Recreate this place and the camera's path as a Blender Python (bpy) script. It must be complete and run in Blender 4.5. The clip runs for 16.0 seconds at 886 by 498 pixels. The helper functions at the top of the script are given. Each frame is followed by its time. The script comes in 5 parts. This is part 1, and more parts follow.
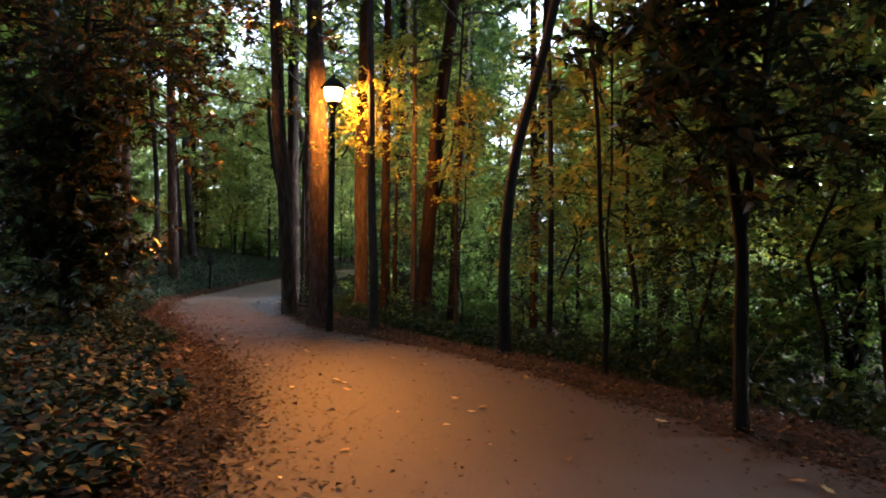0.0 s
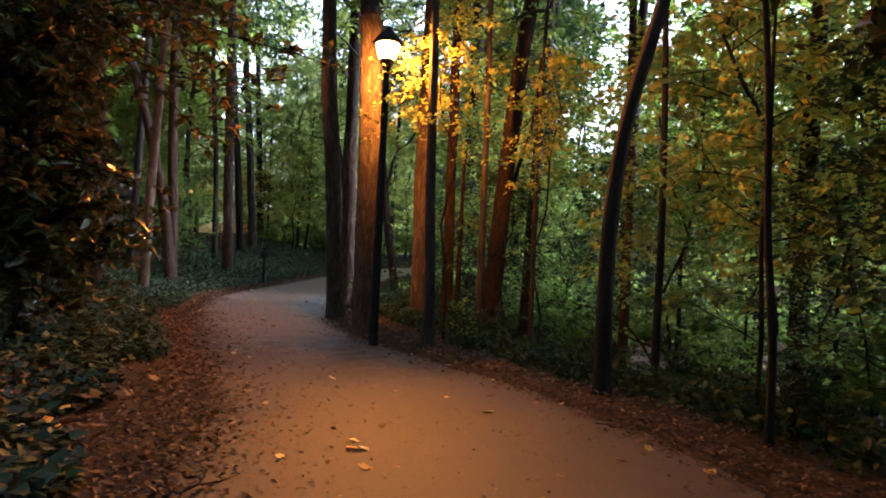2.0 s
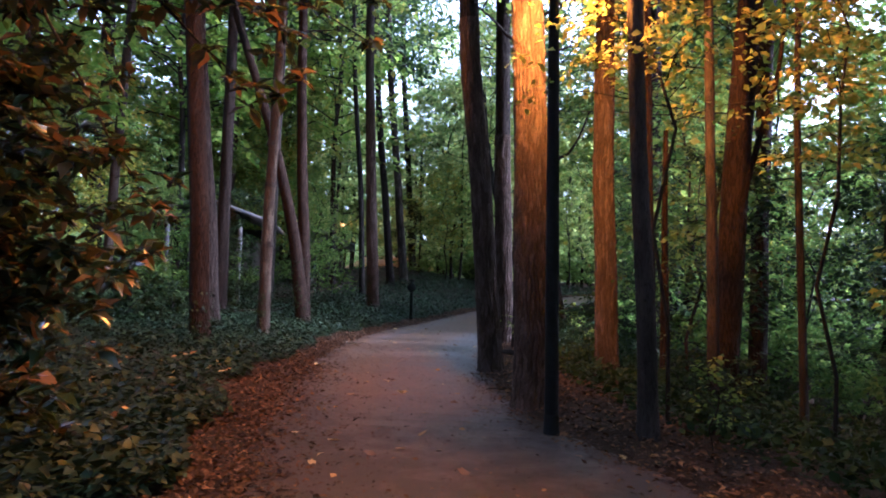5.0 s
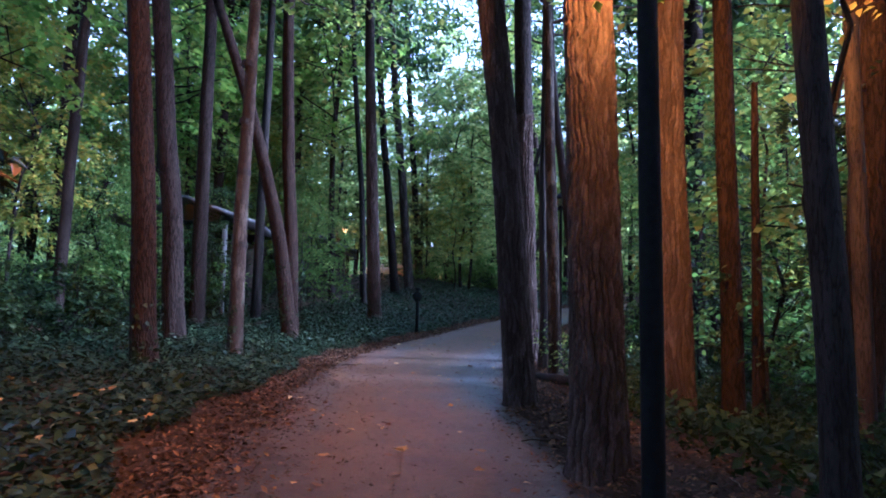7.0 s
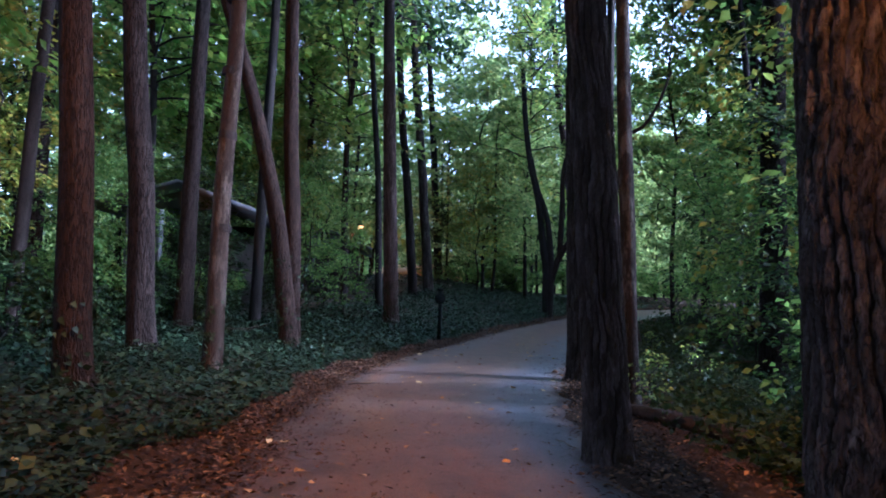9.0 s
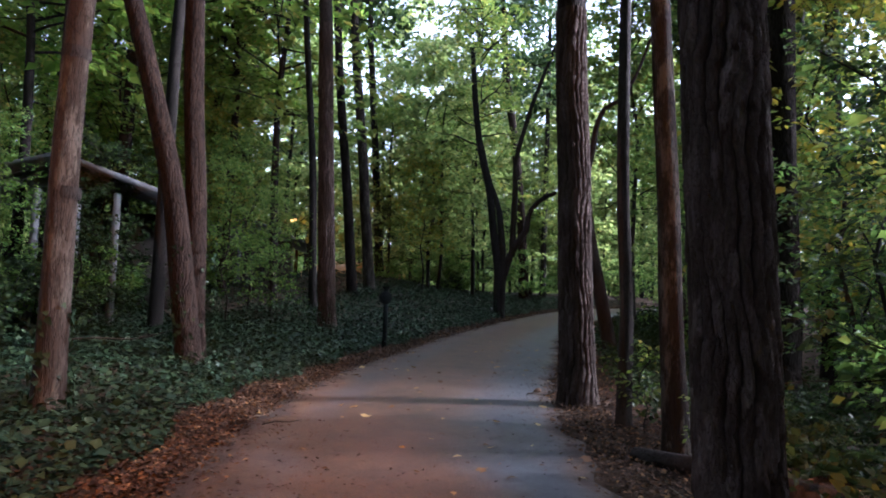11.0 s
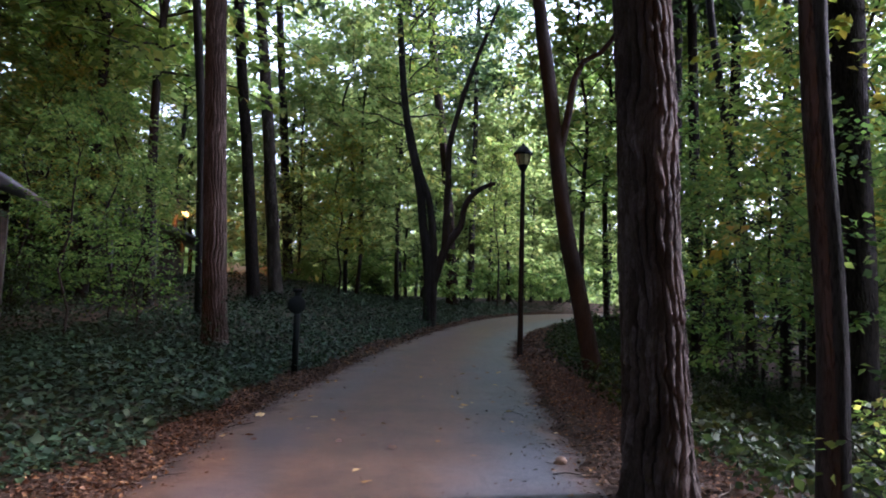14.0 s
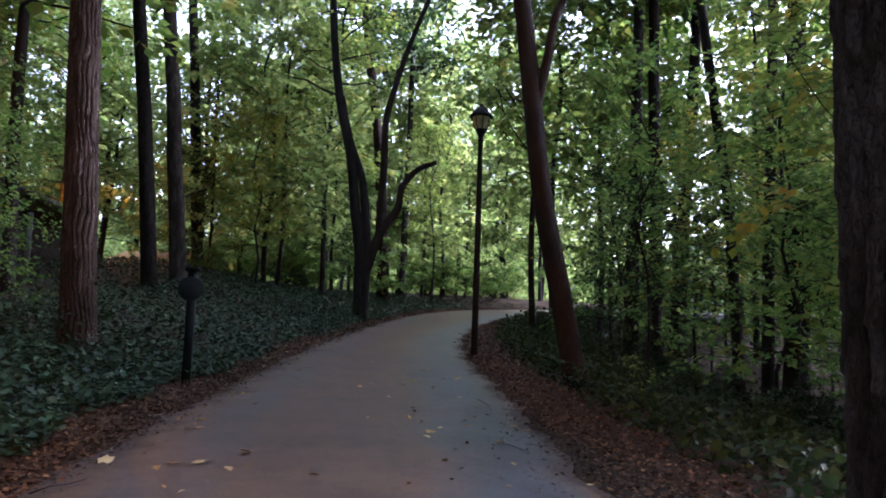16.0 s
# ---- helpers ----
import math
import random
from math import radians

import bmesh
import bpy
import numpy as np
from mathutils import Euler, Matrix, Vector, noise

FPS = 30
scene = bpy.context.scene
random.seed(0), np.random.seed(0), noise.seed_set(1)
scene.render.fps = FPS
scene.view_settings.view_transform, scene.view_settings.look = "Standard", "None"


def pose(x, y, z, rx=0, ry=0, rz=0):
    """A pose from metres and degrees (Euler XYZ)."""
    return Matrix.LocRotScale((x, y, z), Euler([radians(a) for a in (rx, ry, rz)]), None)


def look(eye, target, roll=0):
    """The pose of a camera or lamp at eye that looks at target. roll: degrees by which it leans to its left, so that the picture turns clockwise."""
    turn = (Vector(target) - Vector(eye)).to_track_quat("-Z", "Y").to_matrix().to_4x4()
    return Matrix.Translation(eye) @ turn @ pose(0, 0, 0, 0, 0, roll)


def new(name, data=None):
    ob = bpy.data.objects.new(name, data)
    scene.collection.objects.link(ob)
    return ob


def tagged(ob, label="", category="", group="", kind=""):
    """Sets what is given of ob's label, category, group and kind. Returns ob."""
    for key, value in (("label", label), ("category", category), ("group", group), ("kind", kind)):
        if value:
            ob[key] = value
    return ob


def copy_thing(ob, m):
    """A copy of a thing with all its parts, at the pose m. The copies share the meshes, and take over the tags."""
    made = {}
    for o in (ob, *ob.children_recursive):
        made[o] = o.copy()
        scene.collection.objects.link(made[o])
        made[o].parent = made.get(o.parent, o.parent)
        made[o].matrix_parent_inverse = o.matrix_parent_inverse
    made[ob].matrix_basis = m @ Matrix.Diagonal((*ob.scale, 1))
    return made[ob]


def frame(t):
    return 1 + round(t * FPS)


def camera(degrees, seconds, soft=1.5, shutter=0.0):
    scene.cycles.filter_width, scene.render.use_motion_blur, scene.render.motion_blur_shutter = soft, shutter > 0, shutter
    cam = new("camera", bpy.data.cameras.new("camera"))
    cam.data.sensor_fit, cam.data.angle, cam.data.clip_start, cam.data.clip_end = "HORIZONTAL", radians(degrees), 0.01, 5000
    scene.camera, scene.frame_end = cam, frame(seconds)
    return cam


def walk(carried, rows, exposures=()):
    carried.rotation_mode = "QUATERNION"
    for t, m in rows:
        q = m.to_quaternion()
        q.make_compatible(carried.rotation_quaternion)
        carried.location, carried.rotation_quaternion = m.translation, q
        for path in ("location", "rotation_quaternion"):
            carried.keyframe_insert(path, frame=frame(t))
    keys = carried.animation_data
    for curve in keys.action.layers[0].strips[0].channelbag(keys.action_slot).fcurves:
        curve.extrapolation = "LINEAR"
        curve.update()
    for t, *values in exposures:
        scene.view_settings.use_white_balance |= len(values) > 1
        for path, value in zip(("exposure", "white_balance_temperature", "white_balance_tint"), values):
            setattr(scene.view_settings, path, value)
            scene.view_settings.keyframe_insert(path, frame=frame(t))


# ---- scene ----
cam = camera(68.3, 16.0, soft=1.9)
METRES, EYE, TILT, LEAN, TURN = 22.59, 1.4, 0.0, 0.0, -9.9
ROWS = [
    (0.0, 0.0, 0.0, 0.0, -0.04, 1.57, -1.46),
    (0.5, 0.0005, 0.0309, 0.0, 0.24, 2.96, -3.05),
    (1.0, 0.0013, 0.0622, 0.0019, 0.92, 3.33, -3.25),
    (1.5, -0.0016, 0.0937, 0.002, 2.71, 2.84, -4.5),
    (2.0, -0.0049, 0.1252, 0.0017, 5.93, 1.25, -3.48),
    (2.5, -0.0085, 0.1573, 0.0013, 8.79, 0.8, -2.28),
    (3.0, -0.014, 0.1877, 0.0014, 9.63, 1.05, -1.49),
    (3.5, -0.0227, 0.2181, 0.0012, 12.62, 1.35, -1.64),
    (4.0, -0.0307, 0.2477, 0.002, 14.75, 1.73, -1.18),
    (4.5, -0.0404, 0.2769, 0.0022, 19.28, 2.55, -1.94),
    (7.0, -0.094, 0.418, 0.001, 20.33, 4.02, -1.34),
    (7.5, -0.1092, 0.4444, -0.0004, 22.72, 3.48, -1.36),
    (8.0, -0.1226, 0.4713, 0.0007, 23.44, 3.34, -1.84),
    (8.5, -0.1352, 0.4993, 0.0002, 22.64, 4.0, -1.84),
    (9.0, -0.1496, 0.527, -0.0007, 21.68, 4.23, -2.1),
    (11.5, -0.2193, 0.6712, -0.0008, 14.89, 4.28, -1.84),
    (12.0, -0.2324, 0.699, -0.0007, 13.66, 4.26, -1.89),
    (12.5, -0.2431, 0.7282, -0.0013, 12.29, 4.44, -1.85),
    (13.0, -0.2549, 0.7579, -0.0015, 11.06, 4.38, -1.84),
    (13.5, -0.2646, 0.7875, -0.0007, 9.73, 4.49, -1.82),
    (14.0, -0.2757, 0.8174, -0.0002, 8.45, 5.0, -1.55),
    (14.5, -0.2839, 0.8467, -0.0009, 6.67, 5.74, -2.47),
    (15.0, -0.2922, 0.878, -0.0023, 5.08, 5.89, -2.45),
    (15.5, -0.3001, 0.9081, -0.0038, 2.91, 6.08, -2.7),
    (16.0, -0.3087, 0.9402, -0.0069, 1.77, 4.95, -2.02),
]
walk(cam, [(t, pose(0, 0, EYE, TILT, LEAN, TURN) @ pose(METRES * x, METRES * y, METRES * z, 90 + pitch, roll, yaw)) for t, x, y, z, yaw, pitch, roll in ROWS],
     exposures=[(0.0, 3.05, 5700, 15), (4.5, 3.35, 5100, 24), (7.0, 3.32, 4300, 26), (9.0, 3.08, 4450, 22), (11.5, 3.15, 5400, 23), (16.0, 3.28, 5350, 29)])

# ---------------------------------------------------------------- sky, sun, lamps
world = bpy.data.worlds.new("dusk_sky")
scene.world = world
world.use_nodes = True
wn, wl = world.node_tree.nodes, world.node_tree.links
sky = wn.new("ShaderNodeTexSky")
sky.sky_type = "NISHITA"
sky.sun_disc = False
sky.sun_elevation, sky.sun_rotation = radians(24), radians(79)
sky.air_density, sky.dust_density, sky.ozone_density = 1.0, 2.5, 1.0
pale = wn.new("ShaderNodeHueSaturation")
pale.inputs["Saturation"].default_value = 0.45
wl.new(sky.outputs[0], pale.inputs["Color"])
wl.new(pale.outputs[0], wn["Background"].inputs["Color"])
wn["Background"].inputs["Strength"].default_value = 0.15

sun = new("sun", bpy.data.lights.new("sun", "SUN"))
sun.data.energy, sun.data.angle, sun.data.color = 1.8, radians(7), (1.0, 0.97, 0.94)
sun.matrix_world = look((0, 0, 30), (-30 * math.sin(radians(79)), -30 * math.cos(radians(79)), 30 - 30 * math.tan(radians(24))))

SODIUM = (1.0, 0.31, 0.026)


def glow(name, place, watts, radius=0.13):
    lamp = new(name, bpy.data.lights.new(name, "POINT"))
    lamp.data.energy, lamp.data.color, lamp.data.shadow_soft_size = watts, SODIUM, radius
    lamp.location = place
    return lamp


# ---------------------------------------------------------------- materials
def ramp(nt, fac, stops):
    n = nt.nodes.new("ShaderNodeValToRGB")
    el = n.color_ramp.elements
    while len(el) < len(stops):
        el.new(0.5)
    for e, (p, c) in zip(el, stops):
        e.position, e.color = p, (*c, 1)
    nt.links.new(fac, n.inputs[0])
    return n.outputs[0]


def blank(name):
    m = bpy.data.materials.new(name)
    m.use_nodes = True
    return m, m.node_tree, m.node_tree.nodes["Principled BSDF"]


def coords(nt, scale=(1, 1, 1), kind="Object"):
    c, mp = nt.nodes.new("ShaderNodeTexCoord"), nt.nodes.new("ShaderNodeMapping")
    mp.inputs["Scale"].default_value = scale
    nt.links.new(c.outputs[kind], mp.inputs[0])
    return mp.outputs[0]


def noise_tex(nt, vec, scale, detail=5, rough=0.55):
    n = nt.nodes.new("ShaderNodeTexNoise")
    n.inputs["Scale"].default_value, n.inputs["Detail"].default_value, n.inputs["Roughness"].default_value = scale, detail, rough
    nt.links.new(vec, n.inputs["Vector"])
    return n.outputs["Fac"]


def mix(nt, fac, a, b, mode="MIX"):
    n = nt.nodes.new("ShaderNodeMix")
    n.data_type, n.blend_type = "RGBA", mode
    for sock, v in ((n.inputs[0], fac), (n.inputs[6], a), (n.inputs[7], b)):
        if isinstance(v, (int, float)):
            sock.default_value = v
        elif isinstance(v, tuple):
            sock.default_value = (*v, 1)
        else:
            nt.links.new(v, sock)
    return n.outputs[2]


def bump(nt, bsdf, height, strength, distance):
    b = nt.nodes.new("ShaderNodeBump")
    b.inputs["Strength"].default_value, b.inputs["Distance"].default_value = strength, distance
    nt.links.new(height, b.inputs["Height"])
    nt.links.new(b.outputs[0], bsdf.inputs["Normal"])


def furrows(nt, vec, scale, width):
    """Narrow winding furrows: 0 in the furrow, 1 on the ridge."""
    n = noise_tex(nt, vec, scale, 2.0, 0.6)
    s = nt.nodes.new("ShaderNodeMath")
    s.operation = "SUBTRACT"
    nt.links.new(n, s.inputs[0])
    s.inputs[1].default_value = 0.5
    q = nt.nodes.new("ShaderNodeMath")
    q.operation = "ABSOLUTE"
    nt.links.new(s.outputs[0], q.inputs[0])
    r = nt.nodes.new("ShaderNodeMapRange")
    r.inputs["From Max"].default_value = width
    nt.links.new(q.outputs[0], r.inputs["Value"])
    return r.outputs[0]


def bark_mat(name, dark, light, scale=20.0, stretch=0.16, depth=0.02, width=0.06):
    """Furrowed bark: long interlacing ridges, flaked across, with grain and broad tone changes."""
    m, nt, p = blank(name)
    v, vx = coords(nt, (1, 1, stretch)), coords(nt, (1, 1, 0.7))
    ridge, crack = furrows(nt, v, scale, width), furrows(nt, vx, scale * 0.8, width * 0.5)
    grain = noise_tex(nt, v, 60, 6, 0.7)
    wide = noise_tex(nt, vx, 3.0, 4)
    tone = ramp(nt, grain, [(0.28, dark), (0.72, light)])
    tone = mix(nt, 0.45, tone, ramp(nt, wide, [(0.3, (0.6, 0.55, 0.55)), (0.7, (1.25, 1.2, 1.2))]), "MULTIPLY")
    tone = mix(nt, ridge, tuple(c * 0.4 for c in dark), tone)
    nt.links.new(tone, p.inputs["Base Color"])
    p.inputs["Roughness"].default_value = 0.9
    p.inputs["Specular IOR Level"].default_value = 0.08
    h = mix(nt, 0.3, mix(nt, 0.3, ridge, crack), grain)
    bump(nt, p, h, 0.9, depth)
    return m


def plain_bark(name, dark, light, patches=None):
    """Thin bark: fine upright cracks, mottling and, where given, pale lichen patches."""
    m, nt, p = blank(name)
    v = coords(nt, (1, 1, 0.3))
    fine = noise_tex(nt, v, 55, 6, 0.7)
    wide = noise_tex(nt, v, 5, 4)
    crack = furrows(nt, coords(nt, (1, 1, 0.12)), 34, 0.05)
    tone = mix(nt, 0.5, ramp(nt, fine, [(0.3, dark), (0.72, light)]), ramp(nt, wide, [(0.35, dark), (0.65, light)]))
    if patches:
        tone = mix(nt, ramp(nt, noise_tex(nt, v, 7, 6, 0.7), [(0.5, (0, 0, 0)), (0.58, (1, 1, 1))]), tone, patches)
    tone = mix(nt, ramp(nt, crack, [(0.0, (0.75, 0.75, 0.75)), (0.9, (0, 0, 0))]), tone, tuple(0.4 * c for c in dark))
    nt.links.new(tone, p.inputs["Base Color"])
    p.inputs["Roughness"].default_value = 0.85
    p.inputs["Specular IOR Level"].default_value = 0.1
    bump(nt, p, mix(nt, 0.5, fine, crack), 0.9, 0.014)
    return m


def leaf_mat(name, stops, rough=0.55, through_light=0.45, gloss=0.2, single=False):
    """Thin leaf: colour differs leaf by leaf; part of the light passes through it."""
    m, nt, p = blank(name)
    g = nt.nodes.new("ShaderNodeNewGeometry")
    info = nt.nodes.new("ShaderNodeObjectInfo")
    tone = ramp(nt, info.outputs["Random"] if single else g.outputs["Random Per Island"], stops)
    v = coords(nt, kind="Generated")
    tone = mix(nt, 0.5, tone, ramp(nt, noise_tex(nt, v, 6, 3), [(0.3, (0.55, 0.55, 0.5)), (0.7, (1, 1, 1))]), "MULTIPLY")
    nt.links.new(tone, p.inputs["Base Color"])
    p.inputs["Roughness"].default_value = rough
    p.inputs["Specular IOR Level"].default_value = gloss
    tr = nt.nodes.new("ShaderNodeBsdfTranslucent")
    nt.links.new(mix(nt, 1.0, tone, (1.5, 1.4, 1.15), "MULTIPLY"), tr.inputs[0])
    ms = nt.nodes.new("ShaderNodeMixShader")
    ms.inputs[0].default_value = through_light
    nt.links.new(p.outputs[0], ms.inputs[1])
    nt.links.new(tr.outputs[0], ms.inputs[2])
    nt.links.new(ms.outputs[0], nt.nodes["Material Output"].inputs[0])
    return m


def simple(name, color, rough=0.5, metal=0.0, vary=0.25, scale=12, gloss=0.22):
    m, nt, p = blank(name)
    f = noise_tex(nt, coords(nt), scale, 5)
    lo, hi = tuple(c * (1 - vary) for c in color), tuple(min(1, c * (1 + vary)) for c in color)
    nt.links.new(ramp(nt, f, [(0.3, lo), (0.7, hi)]), p.inputs["Base Color"])
    p.inputs["Roughness"].default_value, p.inputs["Metallic"].default_value = rough, metal
    p.inputs["Specular IOR Level"].default_value = gloss
    bump(nt, p, f, 0.15, 0.004)
    return m


def lit_glass(name, strength):
    m, nt, p = blank(name)
    p.inputs["Base Color"].default_value = (0.8, 0.6, 0.35, 1)
    p.inputs["Roughness"].default_value = 0.4
    p.inputs["Emission Color"].default_value = (1.0, 0.45, 0.09, 1)
    p.inputs["Emission Strength"].default_value = strength
    return m


def plated_bark():
    """Pine bark: plates of differing tone over dark grooves, with scaly grain."""
    m, nt, p = blank("pine_bark_plates")
    v, vf = coords(nt, (1, 1, 0.25)), coords(nt, (1, 1, 0.5))
    grain, wide = noise_tex(nt, v, 75, 7, 0.72), noise_tex(nt, coords(nt), 2.2, 4)
    scale = furrows(nt, vf, 42, 0.045)
    groove, plate = nt.nodes.new("ShaderNodeAttribute"), nt.nodes.new("ShaderNodeAttribute")
    groove.attribute_name, plate.attribute_name = "groove", "plate"
    tone = ramp(nt, plate.outputs["Fac"], [(0.1, (0.028, 0.02, 0.016)), (0.55, (0.05, 0.037, 0.031)), (0.9, (0.09, 0.071, 0.062))])
    tone = mix(nt, 0.75, tone, ramp(nt, grain, [(0.3, (0.5, 0.48, 0.46)), (0.7, (1.35, 1.35, 1.35))]), "MULTIPLY")
    tone = mix(nt, 0.5, tone, ramp(nt, wide, [(0.3, (0.6, 0.6, 0.6)), (0.7, (1.3, 1.25, 1.2))]), "MULTIPLY")
    tone = mix(nt, ramp(nt, scale, [(0.0, (0.45, 0.45, 0.45)), (1.0, (0, 0, 0))]), tone, (0.014, 0.009, 0.007))
    tone = mix(nt, ramp(nt, groove.outputs["Fac"], [(0.1, (1, 1, 1)), (0.6, (0, 0, 0))]), tone, (0.012, 0.0085, 0.007))
    nt.links.new(tone, p.inputs["Base Color"])
    p.inputs["Roughness"].default_value = 0.88
    p.inputs["Specular IOR Level"].default_value = 0.1
    bump(nt, p, mix(nt, 0.5, scale, grain), 1.0, 0.012)
    return m


BARK_PINE = bark_mat("pine_bark", (0.01, 0.0075, 0.0065), (0.03, 0.0235, 0.02), 17, 0.18, 0.035, 0.08)
BARK_PLATE = plated_bark()
BARK_RED = bark_mat("reddish_pine_bark", (0.012, 0.008, 0.0065), (0.027, 0.0168, 0.011), 19, 0.2, 0.03, 0.08)
BARK_DARK = plain_bark("dark_smooth_bark", (0.008, 0.007, 0.006), (0.026, 0.021, 0.018))
BARK_PALE = plain_bark("pale_mottled_bark", (0.012, 0.009, 0.007), (0.038, 0.027, 0.02), (0.055, 0.048, 0.038))
BARK_LICHEN = plain_bark("lichen_spotted_bark", (0.006, 0.005, 0.0042), (0.022, 0.017, 0.013), (0.05, 0.046, 0.038))
BARK_GREY = plain_bark("grey_brown_bark", (0.013, 0.01, 0.009), (0.044, 0.035, 0.03))
LEAF_GREEN = leaf_mat("green_leaf", [(0, (0.06, 0.11, 0.028)), (0.5, (0.115, 0.18, 0.04)), (0.85, (0.17, 0.225, 0.05)), (1, (0.24, 0.22, 0.055))], 0.5, 0.64)
LEAF_BRIGHT = leaf_mat("bright_green_leaf", [(0, (0.08, 0.16, 0.03)), (0.6, (0.14, 0.25, 0.045)), (1, (0.23, 0.29, 0.06))], 0.5, 0.64)
# Far leaves: distance haze is painted in as a paler green.
LEAF_FAR_HAZE = leaf_mat("hazed_far_leaf", [(0, (0.12, 0.19, 0.07)), (0.6, (0.2, 0.28, 0.1)), (1, (0.28, 0.32, 0.12))], 0.6, 0.72, 0.1)
# The next two leaf greens carry the deep shade of the undergrowth.
LEAF_SHADE = leaf_mat("shaded_shrub_leaf", [(0, (0.01, 0.022, 0.009)), (0.6, (0.023, 0.045, 0.015)), (1, (0.048, 0.068, 0.021))], 0.62, 0.4, 0.15)
LEAF_LOW = leaf_mat("shaded_low_plant_leaf", [(0, (0.008, 0.017, 0.007)), (0.6, (0.018, 0.036, 0.012)), (1, (0.04, 0.06, 0.018))], 0.62, 0.3, 0.12)
LEAF_MID = leaf_mat("green_shrub_leaf", [(0, (0.05, 0.105, 0.03)), (0.6, (0.1, 0.18, 0.045)), (1, (0.17, 0.235, 0.06))], 0.6, 0.58, 0.15)
LEAF_YELLOW = leaf_mat("yellow_green_leaf", [(0, (0.1, 0.17, 0.025)), (0.5, (0.19, 0.22, 0.03)), (1, (0.28, 0.23, 0.035))])
LEAF_PINE = leaf_mat("pine_needles", [(0, (0.02, 0.05, 0.015)), (1, (0.05, 0.09, 0.025))], 0.6, 0.25)
LEAF_MAGNOLIA = leaf_mat("magnolia_leaf", [(0, (0.018, 0.035, 0.015)), (0.6, (0.03, 0.052, 0.02)), (1, (0.16, 0.085, 0.035))], 0.27, 0.16, 0.8)
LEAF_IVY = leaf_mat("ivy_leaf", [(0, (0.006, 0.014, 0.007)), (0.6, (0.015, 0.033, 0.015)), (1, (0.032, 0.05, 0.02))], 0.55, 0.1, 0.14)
# Lighter copy of the ivy: brighter light at the bend put into its colour.
LEAF_IVY_LIT = leaf_mat("lit_ivy_leaf", [(0, (0.008, 0.024, 0.011)), (0.6, (0.02, 0.05, 0.023)), (1, (0.04, 0.072, 0.03))], 0.52, 0.15, 0.18)
LEAF_DRY = leaf_mat("dry_leaf", [(0, (0.018, 0.011, 0.008)), (0.45, (0.055, 0.03, 0.018)), (0.8, (0.105, 0.056, 0.03)), (0.95, (0.16, 0.085, 0.038)), (1, (0.28, 0.16, 0.07))], 0.65, 0.12, 0.12)
LEAF_FALLEN = leaf_mat("fallen_yellow_leaf", [(0, (0.16, 0.075, 0.03)), (0.5, (0.36, 0.2, 0.05)), (1, (0.5, 0.38, 0.16))], 0.55, 0.1, 0.35)
LEAF_SINGLE = leaf_mat("single_fallen_leaf", [(0, (0.07, 0.03, 0.015)), (0.25, (0.17, 0.08, 0.03)), (0.6, (0.4, 0.23, 0.06)), (1, (0.55, 0.44, 0.22))], 0.5, 0.1, 0.35, True)
METAL_BLACK = simple("black_painted_metal", (0.006, 0.006, 0.006), 0.7, 0.0, 0.3, 20, 0.08)
SIGN_GREEN = simple("dark_painted_steel", (0.009, 0.011, 0.011), 0.65, 0.0, 0.3, 14, 0.08)
GLASS_LIT = lit_glass("lit_lantern_glass", 9.0)
GLASS_FAR = lit_glass("far_lantern_glass", 0.7)
GLASS_OFF = simple("amber_lantern_glass", (0.26, 0.24, 0.12), 0.25, 0.0, 0.2, 8)
ROOF_GREY = simple("grey_shingle", (0.07, 0.072, 0.075), 0.8, 0.0, 0.3, 9)
# Tan roof with warm lamp light mixed into its shingle colour.
ROOF_TAN_LIT = simple("lamplit_tan_shingle", (0.5, 0.28, 0.12), 0.8, 0.0, 0.3, 9)
PAINT_WHITE = simple("weathered_white_paint", (0.075, 0.078, 0.08), 0.6, 0.0, 0.12, 5)
SIDING = simple("dark_wood_siding", (0.028, 0.022, 0.018), 0.75, 0.0, 0.35, 7)


